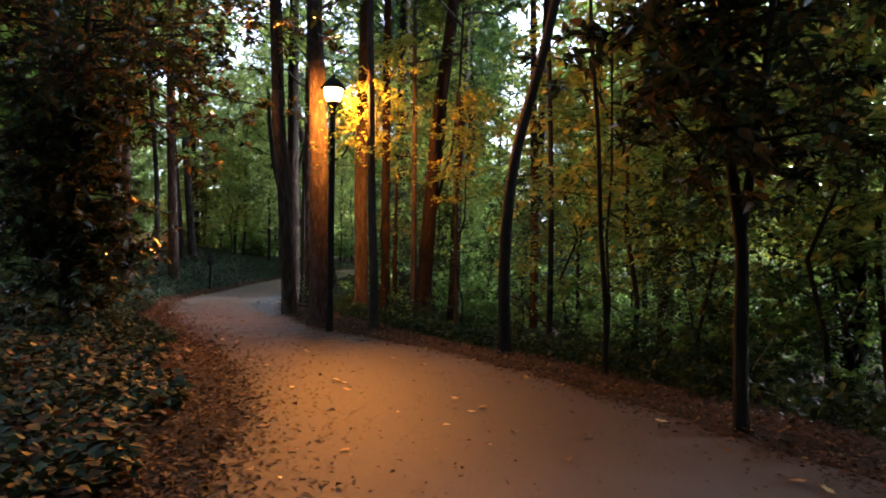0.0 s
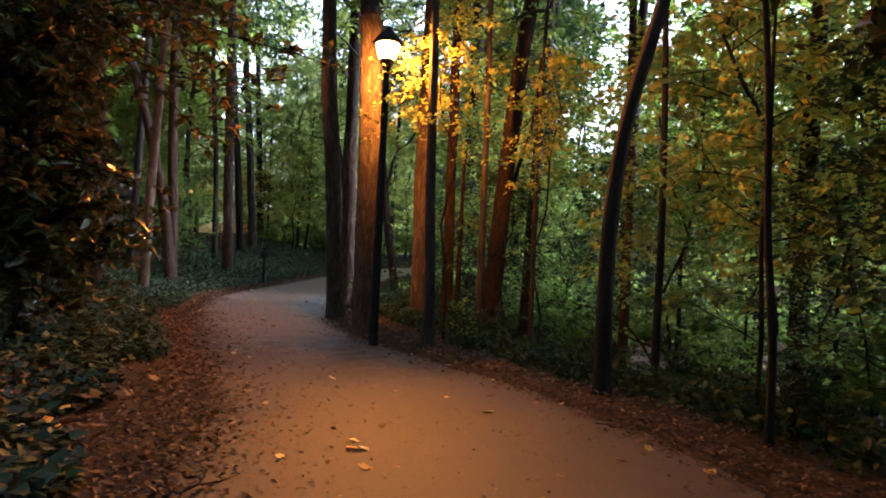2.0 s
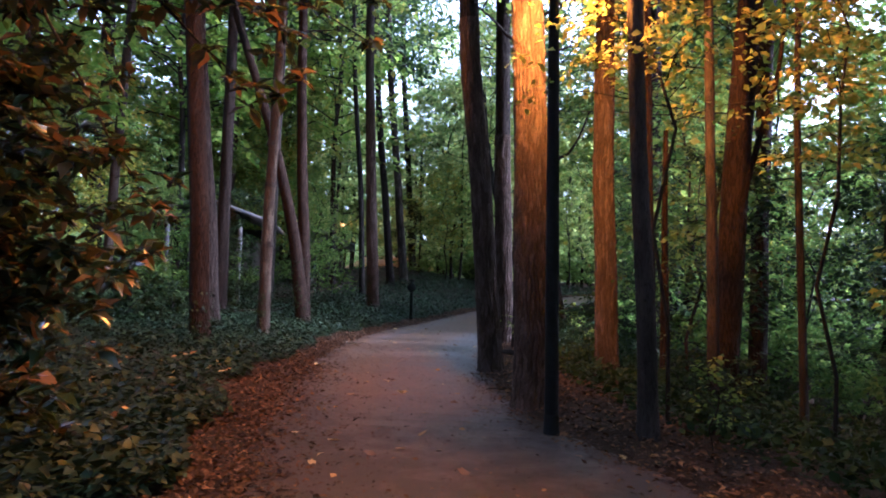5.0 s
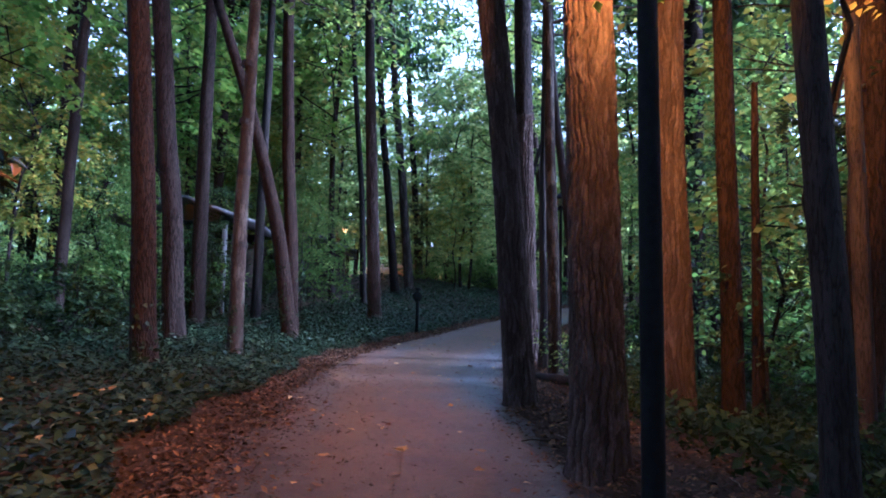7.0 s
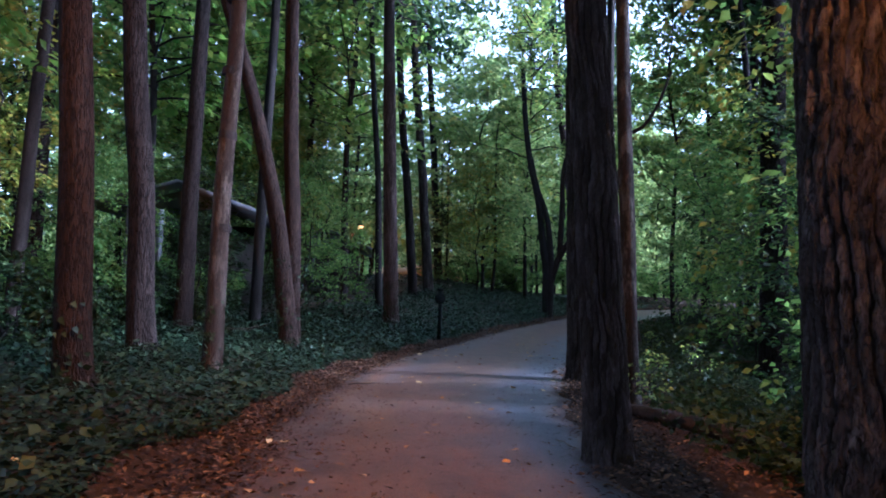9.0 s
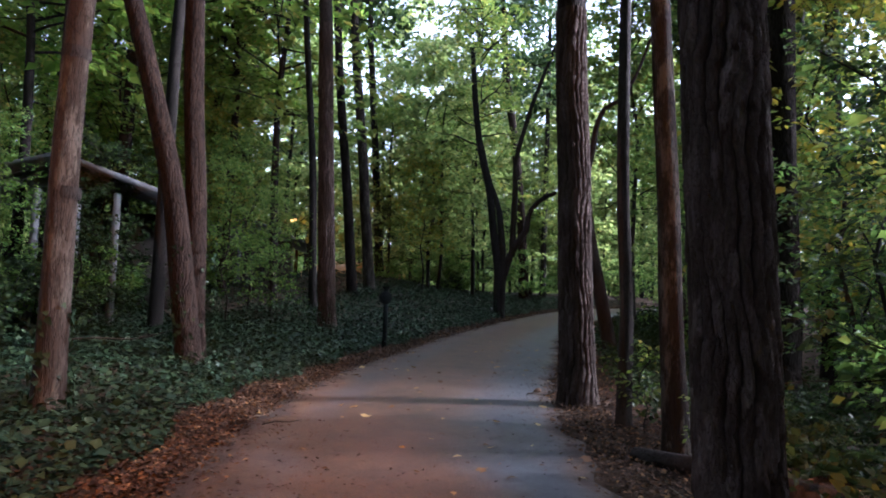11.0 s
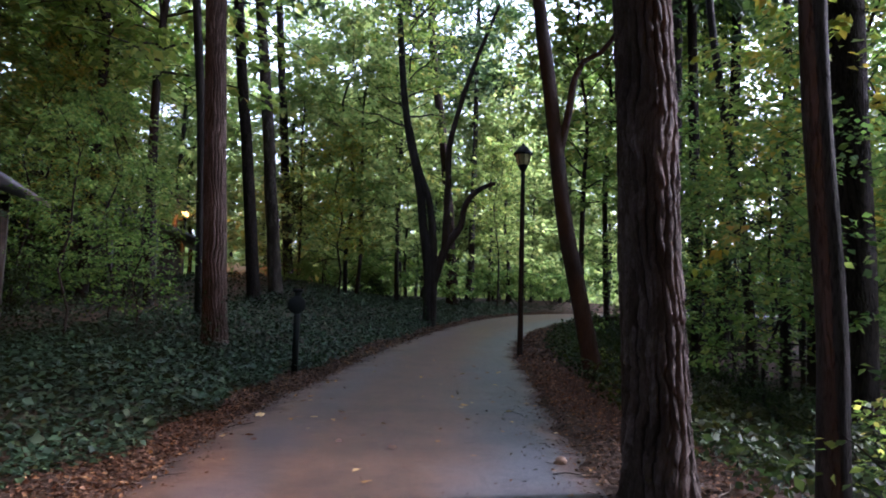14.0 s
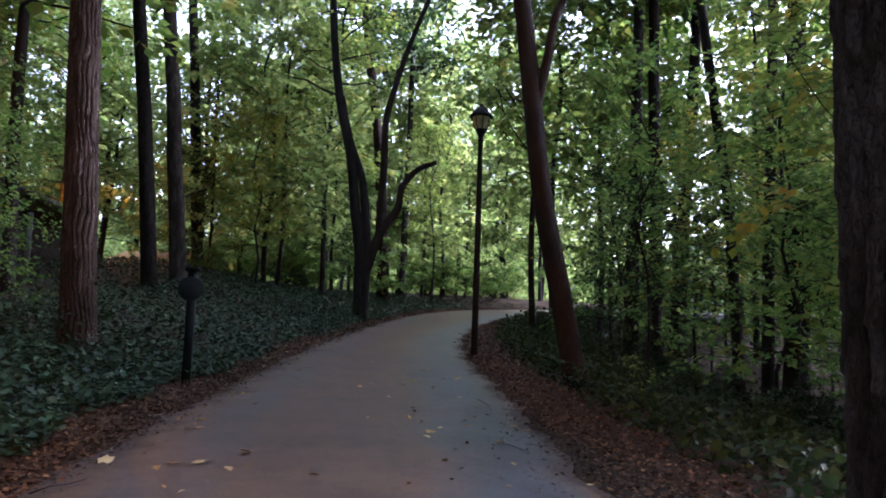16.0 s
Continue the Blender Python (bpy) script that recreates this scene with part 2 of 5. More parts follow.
def path_mat():
    m, nt, p = blank("worn_path")
    v = coords(nt)
    grit = noise_tex(nt, v, 120, 6, 0.75)
    blot = noise_tex(nt, v, 0.9, 4, 0.6)
    spots = noise_tex(nt, v, 7, 5, 0.65)
    grey = ramp(nt, grit, [(0.3, (0.027, 0.028, 0.034)), (0.7, (0.1, 0.103, 0.118))])
    dust = ramp(nt, grit, [(0.3, (0.046, 0.022, 0.011)), (0.7, (0.155, 0.079, 0.042))])
    worn = nt.nodes.new("ShaderNodeAttribute")
    worn.attribute_name = "dusty"
    f = mix(nt, 0.5, worn.outputs["Fac"], blot)
    base = mix(nt, ramp(nt, f, [(0.26, (0, 0, 0)), (0.55, (0.95, 0.95, 0.95))]), grey, dust)
    base = mix(nt, 0.7, base, ramp(nt, spots, [(0.32, (0.5, 0.5, 0.5)), (0.6, (1, 1, 1))]), "MULTIPLY")
    base = mix(nt, 0.7, base, ramp(nt, noise_tex(nt, v, 1.7, 6, 0.7), [(0.36, (0.38, 0.38, 0.4)), (0.56, (1, 1, 1))]), "MULTIPLY")
    base = mix(nt, 0.8, base, ramp(nt, noise_tex(nt, v, 30, 4, 0.75), [(0.34, (0.4, 0.4, 0.4)), (0.66, (1.4, 1.38, 1.35))]), "MULTIPLY")
    verge_at = nt.nodes.new("ShaderNodeAttribute")
    verge_at.attribute_name = "verge"
    ragged = mix(nt, 0.55, verge_at.outputs["Fac"], noise_tex(nt, v, 3.5, 7, 0.7))
    mould = ramp(nt, noise_tex(nt, v, 45, 6, 0.75), [(0.3, (0.007, 0.0045, 0.0038)), (0.7, (0.034, 0.02, 0.014))])
    soiled = ramp(nt, ragged, [(0.44, (0, 0, 0)), (0.6, (0.85, 0.85, 0.85))])
    base = mix(nt, soiled, base, mould)
    nt.links.new(base, p.inputs["Base Color"])
    nt.links.new(mix(nt, soiled, (0.47, 0.47, 0.47), (0.67, 0.67, 0.67)), p.inputs["Roughness"])
    p.inputs["Specular IOR Level"].default_value = 0.4
    bump(nt, p, mix(nt, 0.4, grit, spots), 0.7, 0.008)
    return m


def soil_mat():
    m, nt, p = blank("forest_soil")
    v = coords(nt)
    a, b = noise_tex(nt, v, 60, 6, 0.75), noise_tex(nt, v, 1.3, 4)
    tone = mix(nt, ramp(nt, b, [(0.4, (0, 0, 0)), (0.65, (1, 1, 1))]),
               ramp(nt, a, [(0.3, (0.01, 0.007, 0.005)), (0.7, (0.045, 0.028, 0.018))]),
               ramp(nt, a, [(0.3, (0.014, 0.009, 0.006)), (0.7, (0.07, 0.04, 0.024))]))
    nt.links.new(tone, p.inputs["Base Color"])
    p.inputs["Roughness"].default_value = 0.9
    p.inputs["Specular IOR Level"].default_value = 0.08
    bump(nt, p, a, 0.8, 0.02)
    return m


PATH_MAT, SOIL = path_mat(), soil_mat()

# ---------------------------------------------------------------- the lie of the land
EDGE_Y = (-12, 0, 4.3, 7.1, 9.6, 12.3, 14, 18.2, 22, 25, 28, 31, 36, 40, 45, 50, 54, 58, 62, 70)
EDGE_L = (-1.0, -0.7, -0.66, -0.86, -1.4, -2.45, -3.1, -4.3, -4.95, -5.2, -5.2, -4.9, -4.2, -3.45, -2.35, -0.7, 1.5, 5.0, 10.5, 26)
EDGE_R = (4.2, 4.0, 3.72, 3.1, 2.45, 1.1, 0.0, -1.1, -1.5, -1.55, -1.3, -1.0, -0.75, -0.1, 1.2, 3.4, 6.2, 10.2, 17, 40)
RISE_Y = (-400, 0, 30, 35, 45, 55, 62, 90, 400)
RISE_Z = (0, 0, 0.02, 0.17, 0.5, 1.05, 1.25, 1.6, 1.6)


def smooth_interp(y, xs, zs):
    return sum(np.interp(np.asarray(y) + d, xs, zs) * w for d, w in ((-1.2, 0.2), (-0.5, 0.2), (0, 0.2), (0.5, 0.2), (1.2, 0.2)))


def left_edge(y):
    return smooth_interp(y, EDGE_Y, EDGE_L)


def right_edge(y):
    return smooth_interp(y, EDGE_Y, EDGE_R)


def waves(x, y):
    return 0.5 * np.sin(x * 1.7 + 0.6 * y) * np.sin(y * 1.3 - 0.4 * x) + 0.3 * np.sin(x * 4.1 - 1.2) * np.sin(y * 3.7 + 0.8)


def height(x, y):
    """Ground height: level path, a low bank on one side, a slope falling away on the other."""
    x, y = np.asarray(x, float), np.asarray(y, float)
    dl, dr = left_edge(y) - x, x - right_edge(y)
    z = smooth_interp(y, RISE_Y, RISE_Z)
    rough = np.clip(np.maximum(dl, dr) - 0.1, 0, 1.5) / 1.5
    bank = 0.28 * np.clip(dl / 2.5, 0, 1) + 0.022 * np.clip(dl - 2.5, 0, 20)
    knoll = 1.3 * np.exp(-((x + 11) / 5.5) ** 2 - ((y - 47) / 9) ** 2) * np.clip(dl / 3, 0, 1)
    slope = -0.16 * np.clip(dr - 0.9, 0, 8) - 0.02 * np.clip(dr - 9, 0, 40)
    slope = slope * (1 - 0.8 * np.clip((y - 38) / 14, 0, 1))
    mound = 0.14 * np.exp(-((x - 0.4) / 1.6) ** 2 - ((y - 15) / 2.6) ** 2) * np.clip(dr / 0.5, 0, 1)
    return z + mound + np.where(dl > 0, bank + knoll, 0) + np.where(dr > 0, slope, 0) + 0.07 * rough * waves(x, y) - 0.03 * np.clip(1 - np.maximum(dl, dr) / 0.1, 0, 1)


def mesh_of(name, verts, faces, material, smooth=False):
    """Mesh from arrays of vertices and of triangles or quads."""
    verts, faces = np.asarray(verts, np.float32), np.asarray(faces, np.int32)
    me = bpy.data.meshes.new(name)
    n, k = faces.shape
    me.vertices.add(len(verts))
    me.vertices.foreach_set("co", verts.ravel())
    me.loops.add(n * k)
    me.loops.foreach_set("vertex_index", faces.ravel())
    me.polygons.add(n)
    me.polygons.foreach_set("loop_start", np.arange(0, n * k, k, dtype=np.int32))
    if smooth:
        me.polygons.foreach_set("use_smooth", np.ones(n, bool))
    me.materials.append(material)
    me.update(calc_edges=True)
    return me


def grid_faces(nu, nv, wrap=False):
    i, j = np.meshgrid(np.arange(nu - 1), np.arange(nv if wrap else nv - 1), indexing="ij")
    j2 = (j + 1) % nv
    return np.stack([i * nv + j, i * nv + j2, (i + 1) * nv + j2, (i + 1) * nv + j], -1).reshape(-1, 4)


gx = np.concatenate([-np.geomspace(320, 16, 26), np.arange(-15.6, 12, 0.3), np.geomspace(12.2, 320, 26)])
gy = np.concatenate([-np.geomspace(320, 12, 20), np.arange(-11.6, 64, 0.3), np.geomspace(64.4, 420, 24)])
GX, GY = np.meshgrid(gx, gy, indexing="ij")
ground_v = np.stack([GX, GY, height(GX, GY)], -1).reshape(-1, 3)
ground = tagged(new("ground", mesh_of("ground", ground_v, grid_faces(len(gx), len(gy)), SOIL, True)), "dark forest soil with leaf mould, rising bank and falling slope", "ground", kind="structure")

py = np.arange(-11, 68, 0.2)
across = np.linspace(0, 1, 33)
PL, PR = left_edge(py) + 0.07 * np.sin(py * 2.3) + 0.05 * np.sin(py * 5.9 + 1), right_edge(py) + 0.06 * np.sin(py * 2.9 + 2) + 0.05 * np.sin(py * 6.7)
PX = PL[:, None] * (1 - across) + PR[:, None] * across
PY = np.repeat(py[:, None], 33, 1)
crown_z = 0.035 * np.sin(np.pi * across) ** 0.6
PZ = smooth_interp(PY, RISE_Y, RISE_Z) + crown_z[None, :] - 0.012 + 0.006 * waves(PX * 0.7, PY * 0.7)
road_me = mesh_of("path", np.stack([PX, PY, PZ], -1).reshape(-1, 3), grid_faces(len(py), 33)[:, ::-1], PATH_MAT, True)
dusty = road_me.attributes.new("dusty", "FLOAT", "POINT")
dusty.data.foreach_set("value", (np.interp(py, (0, 10, 18), (0.55, 0.35, 0.0))[:, None] + (np.exp(-((across - 0.47) / 0.24) ** 2) * 0.9 + np.exp(-(across / 0.13) ** 2) * 0.9 + np.exp(-((1 - across) / 0.05) ** 2) * 0.8)[None, :]).ravel().astype(np.float32))
verge = road_me.attributes.new("verge", "FLOAT", "POINT")
verge.data.foreach_set("value", (np.exp(-np.maximum(PX - PL[:, None], 0) / 0.42) + np.exp(-np.maximum(PR[:, None] - PX, 0) / 0.22) + np.interp(py, (0, 9, 12, 17), (1.0, 0.9, 0.6, 0.0))[:, None]).ravel().astype(np.float32))
road = tagged(new("pavement", road_me), "worn grey footpath with brown dusty middle and ragged edges", "footpath", kind="structure")


# ---------------------------------------------------------------- builders
def thing(name, place, label, category, group=""):
    root = new(name)
    root.location = place
    root.empty_display_size = 0.2
    return tagged(root, label, category, group)


def part(name, me, parent, label=""):
    ob = new(name, me)
    ob.parent = parent
    if label:
        tagged(ob, label)
    return ob


def polyline(points, radii, step):
    """Evenly spaced places and radii along a smooth curve through the points."""
    p, r = np.asarray(points, float), np.asarray(radii, float)
    if len(p) > 2:
        s = np.concatenate([[0], np.cumsum(np.linalg.norm(np.diff(p, axis=0), axis=1))])
        slope = np.gradient(p, s, axis=0)
        out, ro = [], []
        for i in range(len(p) - 1):
            h = s[i + 1] - s[i]
            n = max(1, int(h / step))
            t = np.linspace(0, 1, n, endpoint=False)[:, None]
            out.append((2 * t ** 3 - 3 * t ** 2 + 1) * p[i] + (t ** 3 - 2 * t ** 2 + t) * h * slope[i] + (3 * t ** 2 - 2 * t ** 3) * p[i + 1] + (t ** 3 - t ** 2) * h * slope[i + 1])
            ro.append(r[i] + (r[i + 1] - r[i]) * t[:, 0])
        return np.vstack(out + [p[-1:]]), np.concatenate(ro + [r[-1:]])
    n = max(1, int(np.linalg.norm(p[1] - p[0]) / step))
    t = np.linspace(0, 1, n + 1)
    return p[0] + (p[1] - p[0]) * t[:, None], r[0] + (r[1] - r[0]) * t


def tube(points, radii, segs, step=0.3, relief=None):
    """A closed-off tube round a curve. relief(angle, along, radius) gives how far each vertex stands proud."""
    c, r = polyline(points, radii, step)
    d = np.gradient(c, axis=0)
    d /= np.linalg.norm(d, axis=1)[:, None] + 1e-9
    ref = np.array([1.0, 0.0, 0.0]) if abs(d[0, 0]) < 0.8 else np.array([0.0, 1.0, 0.0])
    u = np.cross(d, ref)
    u /= np.linalg.norm(u, axis=1)[:, None] + 1e-9
    w = np.cross(d, u)
    a = np.linspace(0, 2 * np.pi, segs, endpoint=False)
    rr = np.repeat(r[:, None], segs, 1)
    if relief is not None:
        along = np.concatenate([[0], np.cumsum(np.linalg.norm(np.diff(c, axis=0), axis=1))])
        rr = rr + relief(np.repeat(a[None, :], len(c), 0), np.repeat(along[:, None], segs, 1), rr)
    v = c[:, None, :] + rr[..., None] * (np.cos(a)[None, :, None] * u[:, None, :] + np.sin(a)[None, :, None] * w[:, None, :])
    return v.reshape(-1, 3), grid_faces(len(c), segs, True)


def join(parts):
    vs, fs, n = [], [], 0
    for v, f in parts:
        vs.append(v)
        fs.append(f + n)
        n += len(v)
    return np.vstack(vs), np.vstack(fs)


def hash01(i, j, k):
    s = np.sin(i * 127.1 + j * 311.7 + k * 74.7) * 43758.5453
    return s - np.floor(s)


def plates(seed, girth_cells, cell_h, deep):
    """Relief of bark plates: winding upright furrows that come and go, broken across into lipped, flaked plates.
    The grooves and the tone of each plate are kept beside the function for the material."""
    kept = {}

    def relief(a, along, r):
        u, v = a / (2 * np.pi) * girth_cells, along / cell_h
        turn = 2 * np.pi / girth_cells
        wind = 0.4 * np.sin(v * 0.6 + seed + u * turn) + 0.2 * np.sin(v * 1.7 + 2 * u * turn) + 0.08 * np.sin(v * 5.3 + 5 * u * turn) + 0.04 * np.sin(v * 13 + 9 * u * turn)
        u = u + wind
        iu = np.floor(u)
        fu, col = u - iu, np.mod(iu, girth_cells)
        nxt = np.mod(iu + 1, girth_cells)

        def furrow(c):
            return np.clip(0.85 + 0.55 * np.sin(v * (0.5 + 0.5 * hash01(c, 1, seed)) + 20 * hash01(c, 2, seed)), 0.12, 1)
        side_a, side_b = np.clip(fu / 0.24, 0, 1), np.clip((1 - fu) / 0.24, 0, 1)
        upright = np.minimum(1 - (1 - side_a) * furrow(col), 1 - (1 - side_b) * furrow(nxt))
        vv = v * (0.7 + 0.6 * hash01(col, 3, seed)) + 9 * hash01(col, 4, seed) + 0.22 * np.sin(fu * 5 + 2.3 * iu) + 0.07 * np.sin(fu * 19 + v * 3)
        iv = np.floor(vv)
        fv = vv - iv
        tone = hash01(col, iv, seed + 9)
        level = 0.42 + 0.58 * np.clip(np.minimum(fv / 0.05, (1 - fv) / 0.1), 0, 1)
        lip = (1 - fv) * (0.15 + 0.4 * hash01(col, iv, seed + 17))
        flake = np.floor(3 * (0.5 + 0.5 * np.sin(fu * 7.3 + 2 * np.sin(vv * 5.1 + seed)) * np.sin(vv * 8.3 + tone * 6))) / 3
        kept["groove"], kept["plate"] = upright * level, 0.65 * tone + 0.35 * flake
        return deep * (upright * level * (0.75 + 0.2 * tone + lip + 0.12 * flake + 0.12 * np.sin(np.pi * fu)) - 0.9)
    return relief, kept


def lumps(seed, amount):
    def relief(a, along, r):
        return r * amount * (np.sin(a * 3 + seed + along * 0.9) * 0.5 + np.sin(a * 5 - along * 1.7 + seed * 2) * 0.3 + 0.6 * np.sin(along * 2.1 + seed) * np.sin(a + seed))
    return relief


LEAF_V = np.array([(0, 0, 0), (0.32, 0.42, 0.09), (0.0, 0.5, 0.0), (0, 1, -0.06), (-0.32, 0.42, 0.09)])
LEAF_F = np.array([(0, 1, 2), (1, 3, 2), (2, 3, 4), (0, 2, 4)])
LEAF2_V = np.array([(0, 0, 0), (0.33, 0.45, 0.1), (0, 1, -0.05), (-0.33, 0.45, 0.1)])
LEAF2_F = np.array([(0, 1, 2), (0, 2, 3)])
LOBE_V = np.array([(0, 0, 0), (0.42, 0.05, 0.06), (0.3, 0.42, 0.05), (0.52, 0.62, 0.0), (0, 1, -0.08), (-0.52, 0.62, 0.0), (-0.3, 0.42, 0.05), (-0.42, 0.05, 0.06)])
LOBE_F = np.array([(0, 1, 2), (0, 2, 4), (2, 3, 4), (0, 4, 6), (6, 4, 5), (0, 6, 7)])
LONG_V = LEAF_V * np.array([0.72, 1, 1.4])


def leaves(P, way, up, size, shape=(LEAF2_V, LEAF2_F)):
    """Leaf blades at P, each pointing along its way with its face towards up."""
    V, F = shape
    y = way / (np.linalg.norm(way, axis=1)[:, None] + 1e-9)
    x = np.cross(y, up)
    x /= np.linalg.norm(x, axis=1)[:, None] + 1e-9
    z = np.cross(x, y)
    s = size[:, None, None]
    v = P[:, None, :] + s * (V[None, :, 0:1] * x[:, None, :] + V[None, :, 1:2] * y[:, None, :] + V[None, :, 2:3] * z[:, None, :])
    f = F[None] + (np.arange(len(P)) * len(V))[:, None, None]
    return v.reshape(-1, 3), f.reshape(-1, 3)


def spray(rng, line, n, size, spread, droop=0.25, flat=0.5):
    """n leaves on short side twigs along the outer part of a branch."""
    m = max(2, int(n / 7))
    t = rng.uniform(0.25, 1, m)
    k = np.clip((t * (len(line) - 1)).astype(int), 0, len(line) - 2)
    base = line[k] + (line[k + 1] - line[k]) * (t * (len(line) - 1) - k)[:, None]
    d = line[k + 1] - line[k]
    d /= np.linalg.norm(d, axis=1)[:, None] + 1e-9
    side = np.cross(d, (0, 0, 1.0))
    side /= np.linalg.norm(side, axis=1)[:, None] + 1e-9
    tw = d * rng.uniform(0.2, 0.9, (m, 1)) + side * (rng.choice([-1, 1], m) * rng.uniform(0.5, 1.1, m))[:, None] + np.array([0, 0, 1.0]) * rng.normal(-droop * 0.3, 0.25, (m, 1))
    tw *= (spread * rng.uniform(0.5, 1.2, m))[:, None]
    per = max(1, int(n / m))
    s = rng.uniform(0.15, 1.05, (m, per))
    P = base[:, None, :] + tw[:, None, :] * s[..., None] + rng.normal(0, size * 0.35, (m, per, 3))
    P = P.reshape(-1, 3)
    T = np.repeat(tw / np.linalg.norm(tw, axis=1)[:, None], per, 0)
    S = np.cross(T, (0, 0, 1.0))
    way = T * rng.uniform(0.1, 1.0, (len(P), 1)) + S * rng.choice([-1, 1], (len(P), 1)) * rng.uniform(0.3, 1, (len(P), 1)) + np.array([0, 0, -1.0]) * rng.uniform(0, 2 * droop, (len(P), 1))
    up = np.array([0, 0, 1.0]) + rng.normal(0, flat, (len(P), 3))
    twigs = [np.stack([b, b + w]) for b, w in zip(base, tw)]
    return P, way, up, size * rng.uniform(0.6, 1.25, len(P)), twigs


def bough(rng, start, heading, length, lift, bends=6):
    """A branch line that wanders as it grows."""
    p, d = [np.array(start, float)], np.array([math.cos(heading), math.sin(heading), lift])
    for i in range(bends):
        d = d + rng.normal(0, 0.16, 3) + np.array([0, 0, -0.05])
        p.append(p[-1] + d / np.linalg.norm(d) * length / bends)
    return np.array(p)


def leafy(rng, line, radius, H, first, count, reach, leaf, per, crown_shape=0.9, lift=0.35, shape=(LEAF2_V, LEAF2_F), flat=0.5, droop=0.25, sub=2, twigs=False):
    """Branches and leaves for a stem that follows line; returns wood and leaf arrays."""
    wood, blades = [], []
    L = len(line) - 1
    for i in range(count):
        t = first + (1 - first) * (i + rng.uniform(0, 1)) / count
        k = min(int(t * L), L - 1)
        at = line[k] + (line[k + 1] - line[k]) * (t * L - k)
        s = (t - first) / (1 - first)
        length = reach * (0.35 + crown_shape * math.sin(math.pi * min(1, 0.25 + 0.75 * s))) * rng.uniform(0.6, 1.15)
        b = bough(rng, at, rng.uniform(0, 2 * math.pi), length, lift + 0.5 * s + rng.normal(0, 0.15))
        r0 = max(0.008, radius * 0.32 * (1 - 0.6 * s))
        wood.append(tube(b, np.linspace(r0, 0.004, len(b)), 3, 9.0))
        lines = [b]
        for q in range(sub):
            j = rng.integers(1, len(b) - 2)
            c = bough(rng, b[j], rng.uniform(0, 2 * math.pi), length * 0.5, rng.uniform(-0.1, 0.6), 4)
            if q % 2 == 0:
                wood.append(tube(c[[0, 2, 4]], (r0 * 0.5, r0 * 0.35, 0.003), 3, 9.0))
            lines.append(c)
        for ln in lines:
            P, w, u, s_, tw = spray(rng, ln, max(6, per // len(lines)), leaf, min(0.75, length * 0.4), droop, flat)
            blades.append(leaves(P, w, u, s_, shape))
            if twigs:
                wood += [tube(g, (0.004, 0.002), 3, 5) for g in tw[::3]]
    return join(wood), join(blades)


def path_gap(x, y):
    """Metres outside the path's nearer edge (negative on it)."""
    return float(max(left_edge(y) - x, x - right_edge(y)))


# ---------------------------------------------------------------- large trees, each where it stands
def needle_crown(seed):
    """A high, open pine top: tufts of needles on short boughs (origin where the crown begins)."""
    rng = np.random.default_rng(seed)
    wood, blades = [], []
    for i in range(26):
        b = bough(rng, (0, 0, rng.uniform(0, 7)), rng.uniform(0, 6.3), rng.uniform(2.2, 5.2), 0.25)
        wood.append(tube(b, np.linspace(0.05, 0.01, len(b)), 4, 9))
        n = 66
        P = b[rng.integers(2, len(b), n)] + rng.normal(0, 0.4, (n, 3))
        w = rng.normal(0, 1, (n, 3)) + np.array([0, 0, 0.4])
        blades.append(leaves(P, w, rng.normal(0, 1, (n, 3)), rng.uniform(0.4, 0.8, n), (LEAF2_V * np.array([0.55, 1, 1]), LEAF2_F)))
    wv, wf = join(wood)
    lv, lf = join(blades)
    return mesh_of("branchwork", wv, wf, BARK_PINE, True), mesh_of("pine_needles", lv, lf, LEAF_PINE)


def broad_crown(seed, leaf_material, reach=3.2, H=9.0, count=26, per=150, leaf=0.15):
    """A broadleaf top (origin where the crown begins)."""
    rng = np.random.default_rng(seed)
    stem = np.array([(0, 0, 0), (0.1, 0.1, H * 0.4), (-0.1, 0.2, H * 0.75), (0, 0, H)])
    (wv, wf), (lv, lf) = leafy(rng, stem, 0.16, H, 0.02, count, reach, leaf, per)
    return mesh_of("limbs", wv, wf, BARK_GREY, True), mesh_of("leaves", lv, lf, leaf_material)


NEEDLE_TOPS = [needle_crown(s) for s in (1, 2)]
BROAD_TOPS = [broad_crown(11, LEAF_GREEN), broad_crown(12, LEAF_GREEN, 3.6, 10, 28, 150, 0.16), broad_crown(13, LEAF_BRIGHT, 3.0, 8, 24, 150, 0.14)]


